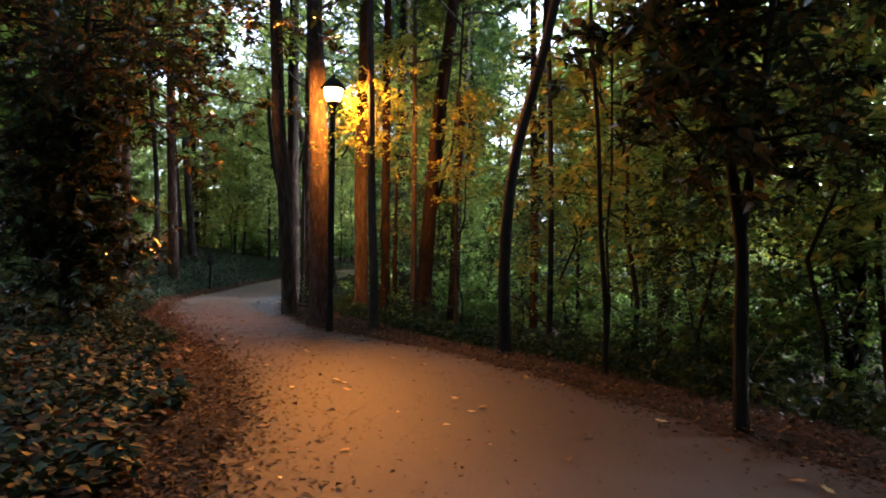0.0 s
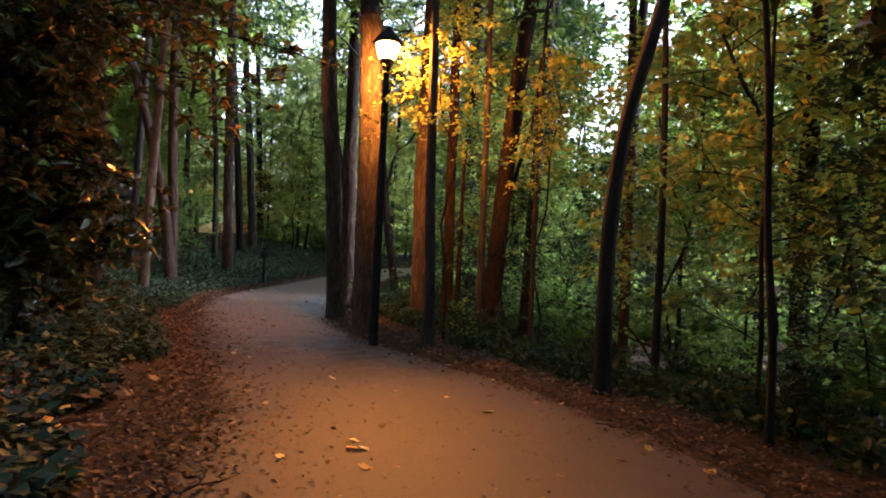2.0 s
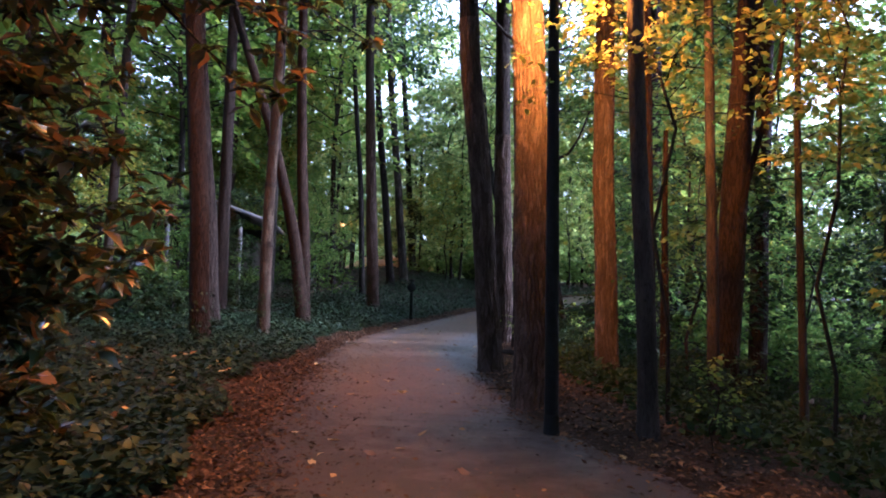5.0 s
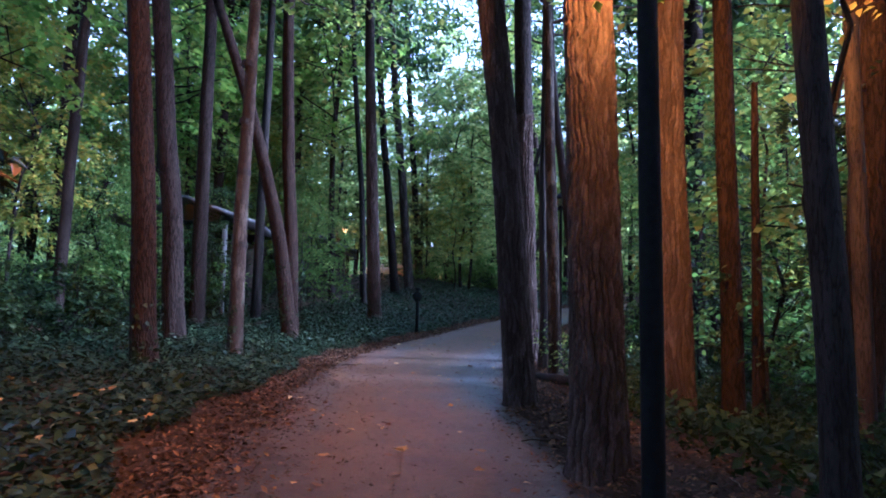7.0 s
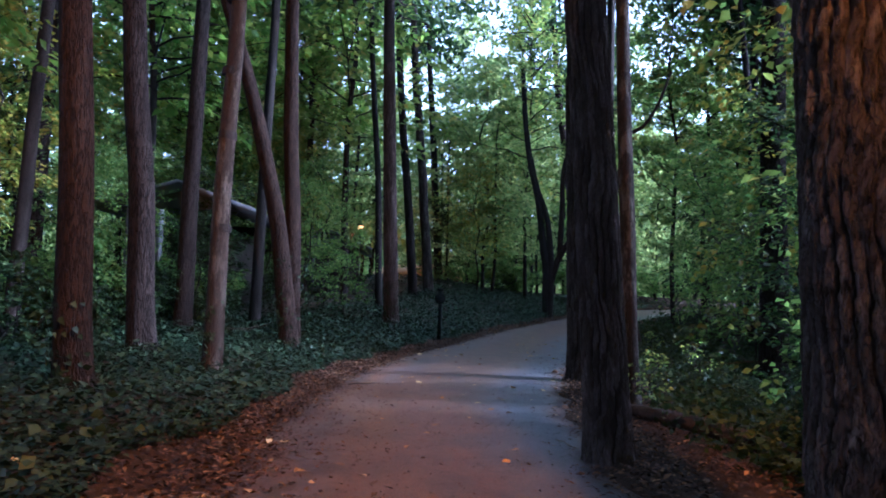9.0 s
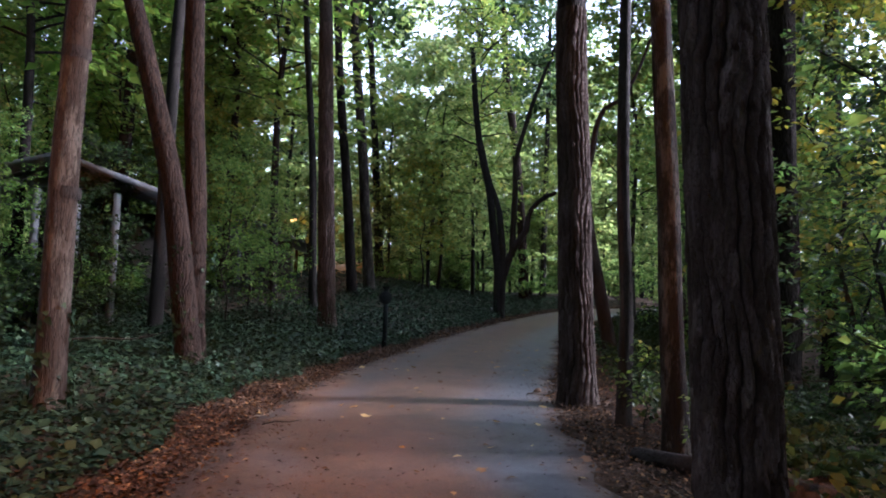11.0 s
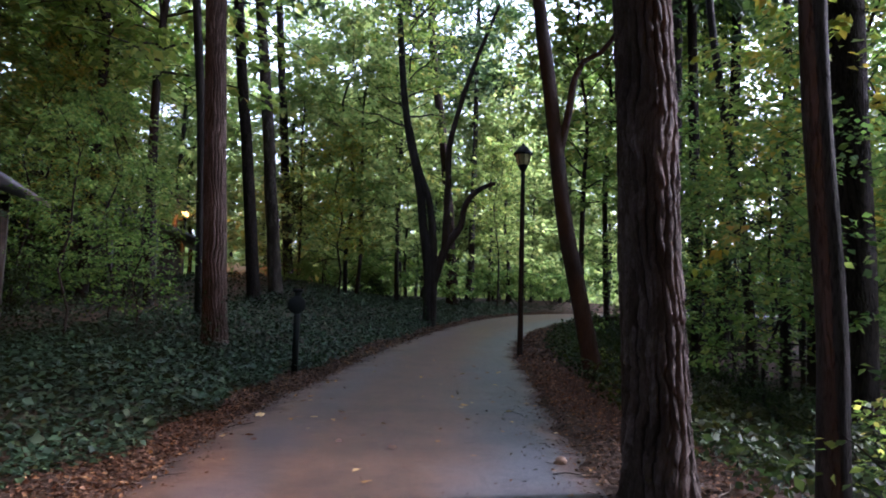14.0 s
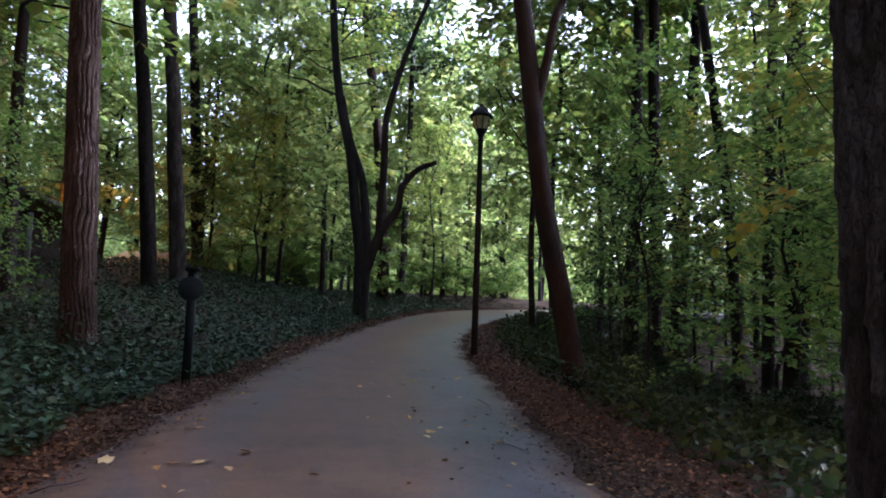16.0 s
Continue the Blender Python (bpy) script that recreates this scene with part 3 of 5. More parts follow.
def big_tree(name, label, points, dia, bark, H=19, fine=None, top=None, top_at=0.62, segs=20, flare=0.35, stems=(), group=""):
    """A trunk through the points, drawn on upwards to height H, with side stems (points, dia) and a crown."""
    p = [np.array(q, float) for q in points]
    base = p[0].copy()
    base[2] = float(height(base[0], base[1])) - 0.05
    p[0] = base
    lead = p[-1] - p[-2]
    lead /= np.linalg.norm(lead)
    lead = lead * 0.5 + np.array([0, 0, 0.5])
    if H > p[-1][2] + 1:
        p.append(p[-1] + lead / lead[2] * (H - p[-1][2]))
    p = np.array(p) - base
    z = p[:, 2]
    r = dia / 2 * (1 - 0.5 * np.clip(z / max(H, 1), 0, 1))
    root = thing(name, base, label, "tree", group)
    # butt flare: extra rings close to the ground
    zz = np.array([0.0, 0.12, 0.3, 0.7])
    d0 = (p[1] - p[0]) / max(p[1][2], 0.1)
    butt = p[0] + d0 * zz[:, None]
    rb = dia / 2 * (1 + flare * np.exp(-zz / 0.22))
    keep = z > 1.0
    p, r = np.vstack([butt, p[keep]]), np.concatenate([rb, r[keep]])
    seed = abs(hash01(base[0], base[1], 1.0)) * 50
    if fine:
        cells, cell_h, deep, top_z = fine
        split = np.searchsorted(p[:, 2], top_z)
        k = (top_z - p[split - 1, 2]) / (p[split, 2] - p[split - 1, 2])
        cut, rc = p[split - 1] + (p[split] - p[split - 1]) * k, r[split - 1] + (r[split] - r[split - 1]) * k
        relief, kept = plates(seed, int(cells * 1.6), cell_h * 0.85, deep * 1.1)
        v, f = tube(np.vstack([p[:split], cut]), np.append(r[:split], rc), 200, 0.022, relief)
        me = mesh_of("trunk", v, f, BARK_PLATE, True)
        for key, values in kept.items():
            me.attributes.new(key, "FLOAT", "POINT").data.foreach_set("value", values.ravel().astype(np.float32))
        part("trunk", me, root)
        v, f = tube(np.vstack([cut, p[split:]]), np.append(rc, r[split:]), 36, 0.25, lumps(seed, 0.05))
        part("upper_trunk", mesh_of("upper_trunk", v, f, bark, True), root)
    else:
        v, f = tube(p, r, segs, 0.22, lumps(seed, 0.07))
        part("trunk", mesh_of("trunk", v, f, bark, True), root)
    for sp, sd in stems:
        sp = np.array(sp, float) - base
        v, f = tube(sp, np.linspace(sd / 2, sd / 2 * 0.45, len(sp)), 14, 0.2, lumps(seed + 3, 0.07))
        part("limb", mesh_of("limb", v, f, bark, True), root)
    if top is not None:
        wood, blades = top
        i = np.searchsorted(p[:, 2], p[-1][2] * top_at)
        kk = (p[-1][2] * top_at - p[i - 1, 2]) / (p[i, 2] - p[i - 1, 2])
        at = p[i - 1] + (p[i] - p[i - 1]) * kk
        turn = seed * 7
        for nm, me in (("branchwork", wood), ("crown", blades)):
            o = part(nm, me, root)
            o.matrix_basis = pose(*at, 0, 0, math.degrees(turn))
    return root


PT = "tall pine trunk with thick plated reddish-brown bark"
big_tree("pine_tree", "tall pine with thick flaking bark beside the street lamp", [(-0.17, 15.1, 0.2), (-0.23, 15.1, 2.0), (-0.33, 15.09, 4.63), (-0.49, 15.1, 7.2)], 0.43, BARK_PINE, 21, (15, 0.17, 0.024, 6.0), NEEDLE_TOPS[0])
big_tree("pine_tree", "leaning pine with furrowed grey-brown bark at the path's edge", [(-1.0, 18.35, 0.1), (-1.14, 18.15, 2.0), (-1.27, 17.95, 3.75), (-1.42, 17.75, 5.19)], 0.38, BARK_PINE, 21, (13, 0.22, 0.022, 6.0), NEEDLE_TOPS[1])
big_tree("pine_tree", "straight pine with deep pale-edged bark plates at the path's edge", [(-1.22, 24.12, 0), (-1.28, 24.13, 1.6), (-1.32, 24.13, 3.07), (-1.38, 24.15, 4.54)], 0.46, BARK_PINE, 22, (13, 0.26, 0.032, 5.5), NEEDLE_TOPS[0])
big_tree("pine_tree", PT, [(0.92, 18.0, 0), (0.88, 18.02, 1.66), (0.82, 18.03, 3.14), (0.81, 18.03, 5.36)], 0.36, BARK_PINE, 21, (12, 0.22, 0.022, 5.5), NEEDLE_TOPS[1])
big_tree("pine_tree", "slim reddish pine behind the street lamp", [(1.6, 18.28, 0), (1.55, 18.29, 2.37), (1.49, 18.31, 5.2)], 0.27, BARK_RED, 17, None, NEEDLE_TOPS[0])
big_tree("dead_tree", "thin broken reddish dead trunk", [(1.83, 18.05, 0.1), (1.8, 18.05, 2.34), (1.8, 18.05, 4.1)], 0.15, BARK_RED, 4.2, None, None)
big_tree("pine_tree", "tall pine leaning away, reddish flaking bark", [(2.41, 16.88, 0), (2.51, 16.87, 1.87), (2.61, 16.85, 3.65), (2.78, 16.83, 5.74), (3.05, 16.79, 8.3)], 0.4, BARK_RED, 20, None, NEEDLE_TOPS[1], stems=[([(2.52, 16.8, 2.2), (2.85, 16.75, 3.6), (3.1, 16.7, 4.6), (3.2, 16.7, 6.0)], 0.1)])
big_tree("young_tree", "thin straight young tree with smooth bark", [(2.08, 15.82, 0.2), (2.0, 15.83, 3.77), (1.92, 15.84, 7.8)], 0.15, BARK_GREY, 12, None, BROAD_TOPS[2], 0.7)
big_tree("young_tree", "slim pale-barked tree near the street lamp", [(0.95, 13.41, 0.1), (0.93, 13.41, 1.0), (0.84, 13.41, 2.6), (0.77, 13.42, 4.53), (0.69, 13.43, 6.8)], 0.18, BARK_GREY, 13, None, BROAD_TOPS[0], 0.62)
big_tree("young_tree", "thin straight dark young tree", [(3.14, 15.83, 0.2), (3.06, 15.84, 3.8), (3.12, 15.83, 7.9)], 0.1, BARK_DARK, 11, None, BROAD_TOPS[0], 0.6)
big_tree("bent_tree", "dark smooth trunk bending as it rises beside the path", [(2.88, 10.39, -0.1), (2.85, 10.4, 1.1), (2.89, 10.39, 2.44), (3.02, 10.35, 3.43), (3.27, 10.28, 4.49), (3.45, 10.23, 5.29)], 0.2, BARK_DARK, 13, None, BROAD_TOPS[1], 0.66)
big_tree("young_tree", "thin crooked tree on the slope", [(4.47, 12.76, 0), (4.46, 12.77, 2.3), (4.42, 12.78, 4.04), (4.36, 12.8, 5.68)], 0.13, BARK_DARK, 10, None, BROAD_TOPS[0], 0.7)
big_tree("young_tree", "slender sapling with small yellow-green leaves", [(3.74, 8.39, -0.2), (3.74, 8.39, 0.8), (3.65, 8.43, 2.0), (3.61, 8.45, 3.2), (3.52, 8.49, 4.4)], 0.075, BARK_DARK, 8, None, None, segs=10)
big_tree("young_tree", "slender trunk with smooth brown bark at the verge", [(-0.86, 22.65, -0.1), (-0.84, 22.64, 1.11), (-0.89, 22.66, 2.53), (-0.89, 22.66, 3.96)], 0.16, BARK_GREY, 12, None, BROAD_TOPS[1], 0.55)
big_tree("young_tree", "slim trunk with pale lichen patches at the verge", [(-0.58, 21.4, 0.1), (-0.63, 21.41, 1.19), (-0.66, 21.42, 2.28), (-0.71, 21.45, 3.39)], 0.23, BARK_LICHEN, 13, None, BROAD_TOPS[0], 0.6)
big_tree("pine_tree", "broad dark pine among the undergrowth", [(3.0, 28.3, -1), (3.0, 28.3, 3.5), (3.0, 28.3, 6.2)], 0.62, BARK_PINE, 22, None, NEEDLE_TOPS[0])
big_tree("pine_tree", "reddish pine trunk in the ivy", [(-6.4, 18.25, 0.5), (-6.49, 18.19, 2.3), (-6.59, 18.12, 4.0), (-6.7, 18.04, 5.7)], 0.36, BARK_RED, 19, None, NEEDLE_TOPS[1])
big_tree("pine_tree", "dark pine trunk rising from the ivy", [(-8.08, 21.6, 0.5), (-8.21, 21.52, 2.7), (-8.41, 21.39, 5.0), (-8.58, 21.28, 7.3)], 0.42, BARK_PINE, 20, None, NEEDLE_TOPS[0])
big_tree("leaning_tree", "pale smooth trunk with dark scars, leaning over the ivy", [(-6.35, 20.78, 0.2), (-6.35, 20.78, 2.6), (-6.3, 20.81, 4.74), (-6.27, 20.83, 6.9)], 0.27, BARK_PALE, 15, None, BROAD_TOPS[1], 0.45)
big_tree("twin_pine", "reddish pine forking at the ground, one stem leaning far over", [(-6.93, 24.69, 0.2), (-7.02, 24.65, 2.33), (-7.18, 24.58, 5.12), (-7.29, 24.53, 8.7)], 0.34, BARK_RED, 19, None, NEEDLE_TOPS[1], stems=[([(-6.85, 24.45, 0.0), (-6.95, 24.4, 0.9), (-7.25, 24.28, 2.98), (-7.61, 24.12, 4.6), (-8.17, 23.88, 6.63), (-8.72, 23.65, 8.37), (-9.6, 23.3, 11.5)], 0.4)])
big_tree("tall_tree", "tall grey trunk at the ivy's edge", [(-7.12, 32.4, 0), (-7.32, 32.34, 4.54), (-7.52, 32.28, 9)], 0.46, BARK_GREY, 22, (13, 0.26, 0.026, 8.5), BROAD_TOPS[0], 0.6)
big_tree("tall_tree", "tall dark trunk on the bank", [(-8.9, 36.7, 0.6), (-9.14, 36.62, 6.04), (-9.52, 36.49, 10.5)], 0.28, BARK_DARK, 20, None, BROAD_TOPS[1])
big_tree("pine_tree", "straight dark pine on the bank", [(-8.6, 40.86, 1), (-9.03, 40.75, 6), (-9.47, 40.64, 10.3)], 0.42, BARK_PINE, 22, None, NEEDLE_TOPS[0])
big_tree("tall_tree", "tall trunk with pale upper bark on the bank", [(-8.4, 42.99, 1.6), (-8.94, 42.9, 7.6), (-9.51, 42.76, 13.4)], 0.48, BARK_PALE, 23, None, BROAD_TOPS[1], 0.66)
big_tree("pine_tree", "straight dark pine far up the bank", [(-9.4, 49.84, 2), (-9.93, 49.76, 9.3), (-10.48, 49.65, 16.7)], 0.45, BARK_PINE, 24, None, NEEDLE_TOPS[1])
big_tree("forked_tree", "dark many-stemmed tree leaning over the path's bend", [(-2.85, 45.18, 0.5), (-2.92, 45.18, 1.69), (-2.92, 45.18, 2.54), (-3.18, 45.18, 4.66), (-3.42, 45.19, 6.38), (-3.92, 45.19, 8.55), (-4.23, 45.2, 11.2), (-4.39, 45.2, 13.3)], 0.42, BARK_DARK, 14, None, BROAD_TOPS[1], 0.6, stems=[
    ([(-2.76, 45.18, 0.6), (-2.72, 45.18, 2.54), (-2.84, 45.18, 4.67), (-3.02, 45.18, 5.75), (-3.4, 45.19, 6.82), (-3.81, 45.19, 8.55)], 0.4),
    ([(-2.75, 45.18, 2.2), (-2.18, 45.17, 3.85), (-1.68, 45.17, 4.63), (-1.55, 45.17, 5.39), (-0.99, 45.16, 6.08), (-0.35, 45.15, 6.38)], 0.36),
    ([(-2.3, 45.17, 3.4), (-2.23, 45.17, 6.23), (-2.22, 45.17, 7.77), (-1.8, 45.17, 9.58), (-1.12, 45.16, 11.67), (-0.31, 45.15, 13.81)], 0.3)])
big_tree("forked_tree", "dark leaning trunk forking high above the verge", [(0.37, 32.05, -0.2), (0.1, 32.13, 1.45), (-0.22, 32.23, 3.07), (-0.41, 32.28, 4.64), (-0.6, 32.34, 6.28), (-0.74, 32.38, 7.4)], 0.36, BARK_DARK, 15, None, BROAD_TOPS[1], 0.66, stems=[([(-0.35, 32.27, 4.5), (-0.18, 32.21, 5.39), (-0.05, 32.17, 6.14), (0.1, 32.15, 6.45), (0.43, 32.03, 6.61), (0.76, 31.93, 7.08), (1.2, 31.9, 8.2)], 0.17)])
big_tree("pine_tree", "large reddish pine beyond the path's bend", [(-1.57, 54.6, 1), (-1.77, 54.61, 4.82), (-2.12, 54.63, 9), (-2.93, 54.66, 15)], 0.6, BARK_RED, 24, None, NEEDLE_TOPS[0])
big_tree("pine_tree", "dark pine beyond the path's bend", [(-0.31, 59.06, 1), (-0.31, 59.06, 5), (-0.26, 59.06, 9)], 0.42, BARK_DARK, 22, None, NEEDLE_TOPS[1])
for x, y, d, lx in ((5.8, 42.2, 0.46, 0.1), (6.8, 42.6, 0.46, -0.1), (8.2, 43.8, 0.5, 0.5), (7.9, 37.2, 0.6, 0.1), (5.0, 35.0, 0.24, -0.9), (6.3, 36.0, 0.28, 0.2), (-10.16, 25.8, 0.4, 0), (-14.8, 34.5, 0.45, 0.2), (-15.7, 27.1, 0.55, 0.1), (-16.5, 24.5, 0.4, -0.3), (-9.8, 28.5, 0.3, 0.1), (-12.2, 23.2, 0.28, 0.3), (4.0, 20.8, 0.35, 0.2), (7.5, 23.2, 0.4, 0.2), (6.0, 18.5, 0.25, -0.2), (8.5, 15.5, 0.4, 0.2), (9.5, 10.5, 0.35, 0.2)):
    big_tree("pine_tree", "straight dark pine among the undergrowth", [(x, y, 0), (x + 0.25 * lx, y, 3), (x + lx, y, 8)], d, BARK_PINE if d > 0.3 else BARK_DARK, 21, None, NEEDLE_TOPS[int(10 * d) % 2], group="pines in the wood")


# ---------------------------------------------------------------- understorey: built once, then copied
def small_tree(seed, H, first, count, reach, leaf, per, material, dia, label, name="understorey_tree", shape=(LEAF2_V, LEAF2_F), wander=0.35):
    rng = np.random.default_rng(seed)
    n = 6
    line = np.array([(rng.normal(0, wander) * (i / n), rng.normal(0, wander) * (i / n), H * i / n) for i in range(n + 1)])
    line[0] = 0
    r = np.linspace(dia / 2, 0.012, n + 1)
    sv, sf = tube(line, r, 7, 0.6, lumps(seed, 0.08))
    (wv, wf), (lv, lf) = leafy(rng, line, dia / 2, H, first, count, reach, leaf, per, shape=shape)
    root = thing(name, (0, 0, -60), label, "tree", "understorey trees")
    part("stem", mesh_of("stem", sv, sf, BARK_DARK, True), root)
    part("branchwork", mesh_of("branchwork", wv, wf, BARK_DARK, True), root)
    part("crown", mesh_of("crown", lv, lf, material), root)
    return root


def shrub(seed, H, stems, reach, leaf, per, material, label):
    rng = np.random.default_rng(seed)
    wood, blades = [], []
    for i in range(stems):
        b = bough(rng, rng.normal(0, 0.1, 3) * (1, 1, 0), rng.uniform(0, 6.3), H * rng.uniform(0.7, 1.1), 1.3 / max(reach, 0.3), 6)
        wood.append(tube(b, np.linspace(0.014, 0.004, len(b)), 4, 9))
        w2, l2 = leafy(rng, b, 0.02, H, 0.2, 5, reach * 0.5, leaf, per, sub=1)
        wood.append(w2)
        blades.append(l2)
    wv, wf = join(wood)
    lv, lf = join(blades)
    root = thing("shrub", (0, 0, -60), label, "shrub", "undergrowth shrubs")
    part("branchwork", mesh_of("branchwork", wv, wf, BARK_DARK, True), root)
    part("foliage", mesh_of("foliage", lv, lf, material), root)
    return root


LOW = [small_tree(21, 5.0, 0.15, 30, 1.6, 0.12, 110, LEAF_SHADE, 0.07, "young understorey tree with thin stem and layered green leaves, darkened for shade"),
       small_tree(22, 6.2, 0.18, 30, 1.8, 0.12, 110, LEAF_MID, 0.08, "young understorey tree with bright green layered leaves")]
MID = [small_tree(23, 9.5, 0.28, 40, 2.5, 0.16, 124, LEAF_GREEN, 0.13, "slim understorey tree with spreading green crown"),
       small_tree(24, 11, 0.3, 42, 2.7, 0.17, 124, LEAF_GREEN, 0.15, "slim understorey tree with spreading green crown"),
       small_tree(25, 8.5, 0.3, 36, 2.3, 0.16, 120, LEAF_YELLOW, 0.12, "slim understorey tree with yellowing leaves")]
FAR = [small_tree(33, 13, 0.12, 40, 3.4, 0.3, 100, LEAF_FAR_HAZE, 0.22, "far broadleaf tree with green crown paled for haze"),
       small_tree(34, 17, 0.15, 42, 3.8, 0.3, 100, LEAF_FAR_HAZE, 0.26, "tall far broadleaf tree with green crown paled for haze")]
HIGH = [small_tree(26, 17, 0.3, 50, 3.6, 0.27, 124, LEAF_GREEN, 0.24, "tall broadleaf tree with open green crown"),
        small_tree(27, 19, 0.32, 52, 3.8, 0.28, 124, LEAF_BRIGHT, 0.28, "tall broadleaf tree with light green crown")]
# Two coarse trees that screen off sky light, mostly out of view.
SHADE = small_tree(29, 16, 0.45, 28, 4.6, 0.5, 60, LEAF_GREEN, 0.3, "tall broadleaf tree added mostly out of view to shade the path")
SCREEN_TREE = small_tree(28, 16, 0.12, 30, 3.8, 0.5, 56, LEAF_GREEN, 0.3, "tall broadleaf tree with spreading crown, added mostly out of view to block sky light")
BUSH = [shrub(31, 1.5, 6, 0.9, 0.1, 54, LEAF_SHADE, "low green shrub in the undergrowth, shade in its leaf colour"),
        shrub(32, 2.3, 7, 1.1, 0.11, 60, LEAF_MID, "bright green leafy shrub in the undergrowth")]
for o in LOW + MID + HIGH + FAR + BUSH + [SCREEN_TREE, SHADE]:
    o.location = (0, 0, 0)


def plant(kind, x, y, scale=1.0, turn=0.0, tilt=0.0):
    kind.scale = (scale, scale, scale)
    o = copy_thing(kind, pose(x, y, float(height(x, y)) - 0.05, tilt, 0, turn))
    kind.scale = (1, 1, 1)
    return o


rng = np.random.default_rng(77)


def clear_of(x, y, taken, apart):
    return all((x - a) ** 2 + (y - b) ** 2 > apart * apart for a, b in taken)


def lane(x, y):
    """Gaps between the trees through which the pavilion and the far lamp show."""
    return 30 < y < 63 and abs(x - (-4 - 10.4 * (y - 20) / 43)) < 1.5 or 23 < y < 53 and abs(x - (-5.5 - 9.65 * (y - 17) / 35)) < 2.3


taken = []
# dense growth down the slope
for kinds, n, gap_lo, gap_hi, y_lo, y_hi, apart in ((LOW, 34, 2.9, 13, 6, 44, 1.7), (MID, 24, 4.0, 20, 4, 50, 2.6), (HIGH, 10, 8, 30, 6, 60, 4.0), (HIGH, 9, 12, 36, 24, 46, 3.4), (FAR, 9, 9, 36, 42, 66, 3.8)):
    taken, made, tries = [], 0, 0
    while made < n and tries < 4000:
        tries += 1
        y = rng.uniform(y_lo, y_hi)
        x = float(right_edge(y)) + rng.uniform(gap_lo, gap_hi)
        glade = x > -1 and (21.3 < y - 0.19 * x < 27.2 if kinds is not LOW else 23.1 < y - 0.19 * x < 25.2)
        if clear_of(x, y, taken, apart) and x < 0.95 * y + 3 and -x < 1.15 * (y - 8) + 3 and not glade and not lane(x, y):
            taken.append((x, y))
            plant(kinds[rng.integers(len(kinds))], x, y, rng.uniform(0.8, 1.15), rng.uniform(0, 360), rng.normal(0, 3))
            made += 1
# the bank: open near the ground, leafy above
for kinds, n, gap_lo, gap_hi, y_lo, y_hi, apart in ((LOW, 20, 5.5, 18, 16, 60, 2.4), (MID, 20, 4.2, 20, 22, 50, 2.8), (HIGH, 17, 5.5, 30, 13, 46, 4.2), (FAR, 10, 5, 30, 44, 70, 4.5)):
    taken, made, tries = [], 0, 0
    while made < n and tries < 4000:
        tries += 1
        y = rng.uniform(y_lo, y_hi)
        x = float(left_edge(y)) - rng.uniform(gap_lo, gap_hi)
        glade = x > -1 and (21.3 < y - 0.19 * x < 27.2 if kinds is not LOW else 23.1 < y - 0.19 * x < 25.2)
        if clear_of(x, y, taken, apart) and x < 0.95 * y + 3 and -x < 1.15 * (y - 8) + 3 and not glade and not lane(x, y):
            taken.append((x, y))
            plant(kinds[rng.integers(len(kinds))], x, y, rng.uniform(0.8, 1.15), rng.uniform(0, 360), rng.normal(0, 3))
            made += 1
# beyond the bend
taken, made, tries = [], 0, 0
while made < 24 and tries < 4000:
    tries += 1
    x, y = rng.uniform(-22, 30), rng.uniform(52, 84)
    if path_gap(x, y) > 2.0 and clear_of(x, y, taken, 3.6) and not lane(x, y):
        taken.append((x, y))
        plant((FAR[0], FAR[1], FAR[0], FAR[1], MID[1])[rng.integers(5)], x, y, rng.uniform(0.85, 1.2), rng.uniform(0, 360))
        made += 1
for x, y, s in ((3, 66, 1.25), (7, 68, 1.2), (11, 70, 1.3), (-1, 65, 1.1), (9, 47, 1.1), (6.2, 46, 1.0), (12, 51, 1.2), (15, 66, 1.2), (2.9, 43.5, 1.0), (5.0, 48, 1.05), (-4.4, 50.5, 1.0)):
    plant((FAR if y > 52 else HIGH)[int(x) % 2], x, y, s, 40 * x)
# unseen wood added behind the start to block sky light
taken, made, tries = [], 0, 0
while made < 46 and tries < 4000:
    tries += 1
    x, y = rng.uniform(-24, 26), rng.uniform(-30, 4)
    if path_gap(x, y) > 1.6 and clear_of(x, y, taken, 3.0) and not (y > -2 and abs(x) < 5):
        taken.append((x, y))
        plant(SCREEN_TREE, x, y, rng.uniform(0.8, 1.25), rng.uniform(0, 360))
        made += 1
# canopy added round the start, mostly out of view, to shade the path
for x, y, s in ((-6.5, 4.5, 1.0), (-9, 8.5, 1.1), (-5, -1, 1.0), (7.4, 2.2, 1.0), (8.8, 6.5, 1.1), (6.0, -3, 1.1), (-3.6, -6, 1.1), (6.4, -9, 1.1), (-4.4, -12, 1.1), (10.5, 12, 1.1), (-6.0, -7, 1.2), (8.6, -1, 1.2), (5.4, -14, 1.2), (-7.5, -3, 1.2), (-10.5, 4, 1.2), (-11, 11.5, 1.1), (12, 3, 1.2)):
    plant(SHADE, x, y, s, 70 * y)
for x, y, s in ((12, 14, 1.1), (15, 16.5, 1.1), (13, 20.4, 1.0), (-13.5, 39.5, 1.35), (-10.9, 38.2, 1.35), (-15.4, 45.5, 1.35), (-18.5, 42, 1.2), (-16.5, 36, 1.2)):
    plant(HIGH[int(y) % 2], x, y, s, 50 * x)
# more light-screening trees right of the start, mostly out of view
for x, y, s in ((7, 0.5, 0.9), (9.5, 4.5, 0.8), (11, 1, 1.0), (13.5, 5.5, 1.0), (8, -4, 1.0), (15, 0, 1.1), (10, 8.2, 0.7), (13, 9.5, 0.8), (6.4, 3.6, 0.5), (17, 8, 1.0)):
    plant(SCREEN_TREE, x, y, s, 60 * x)
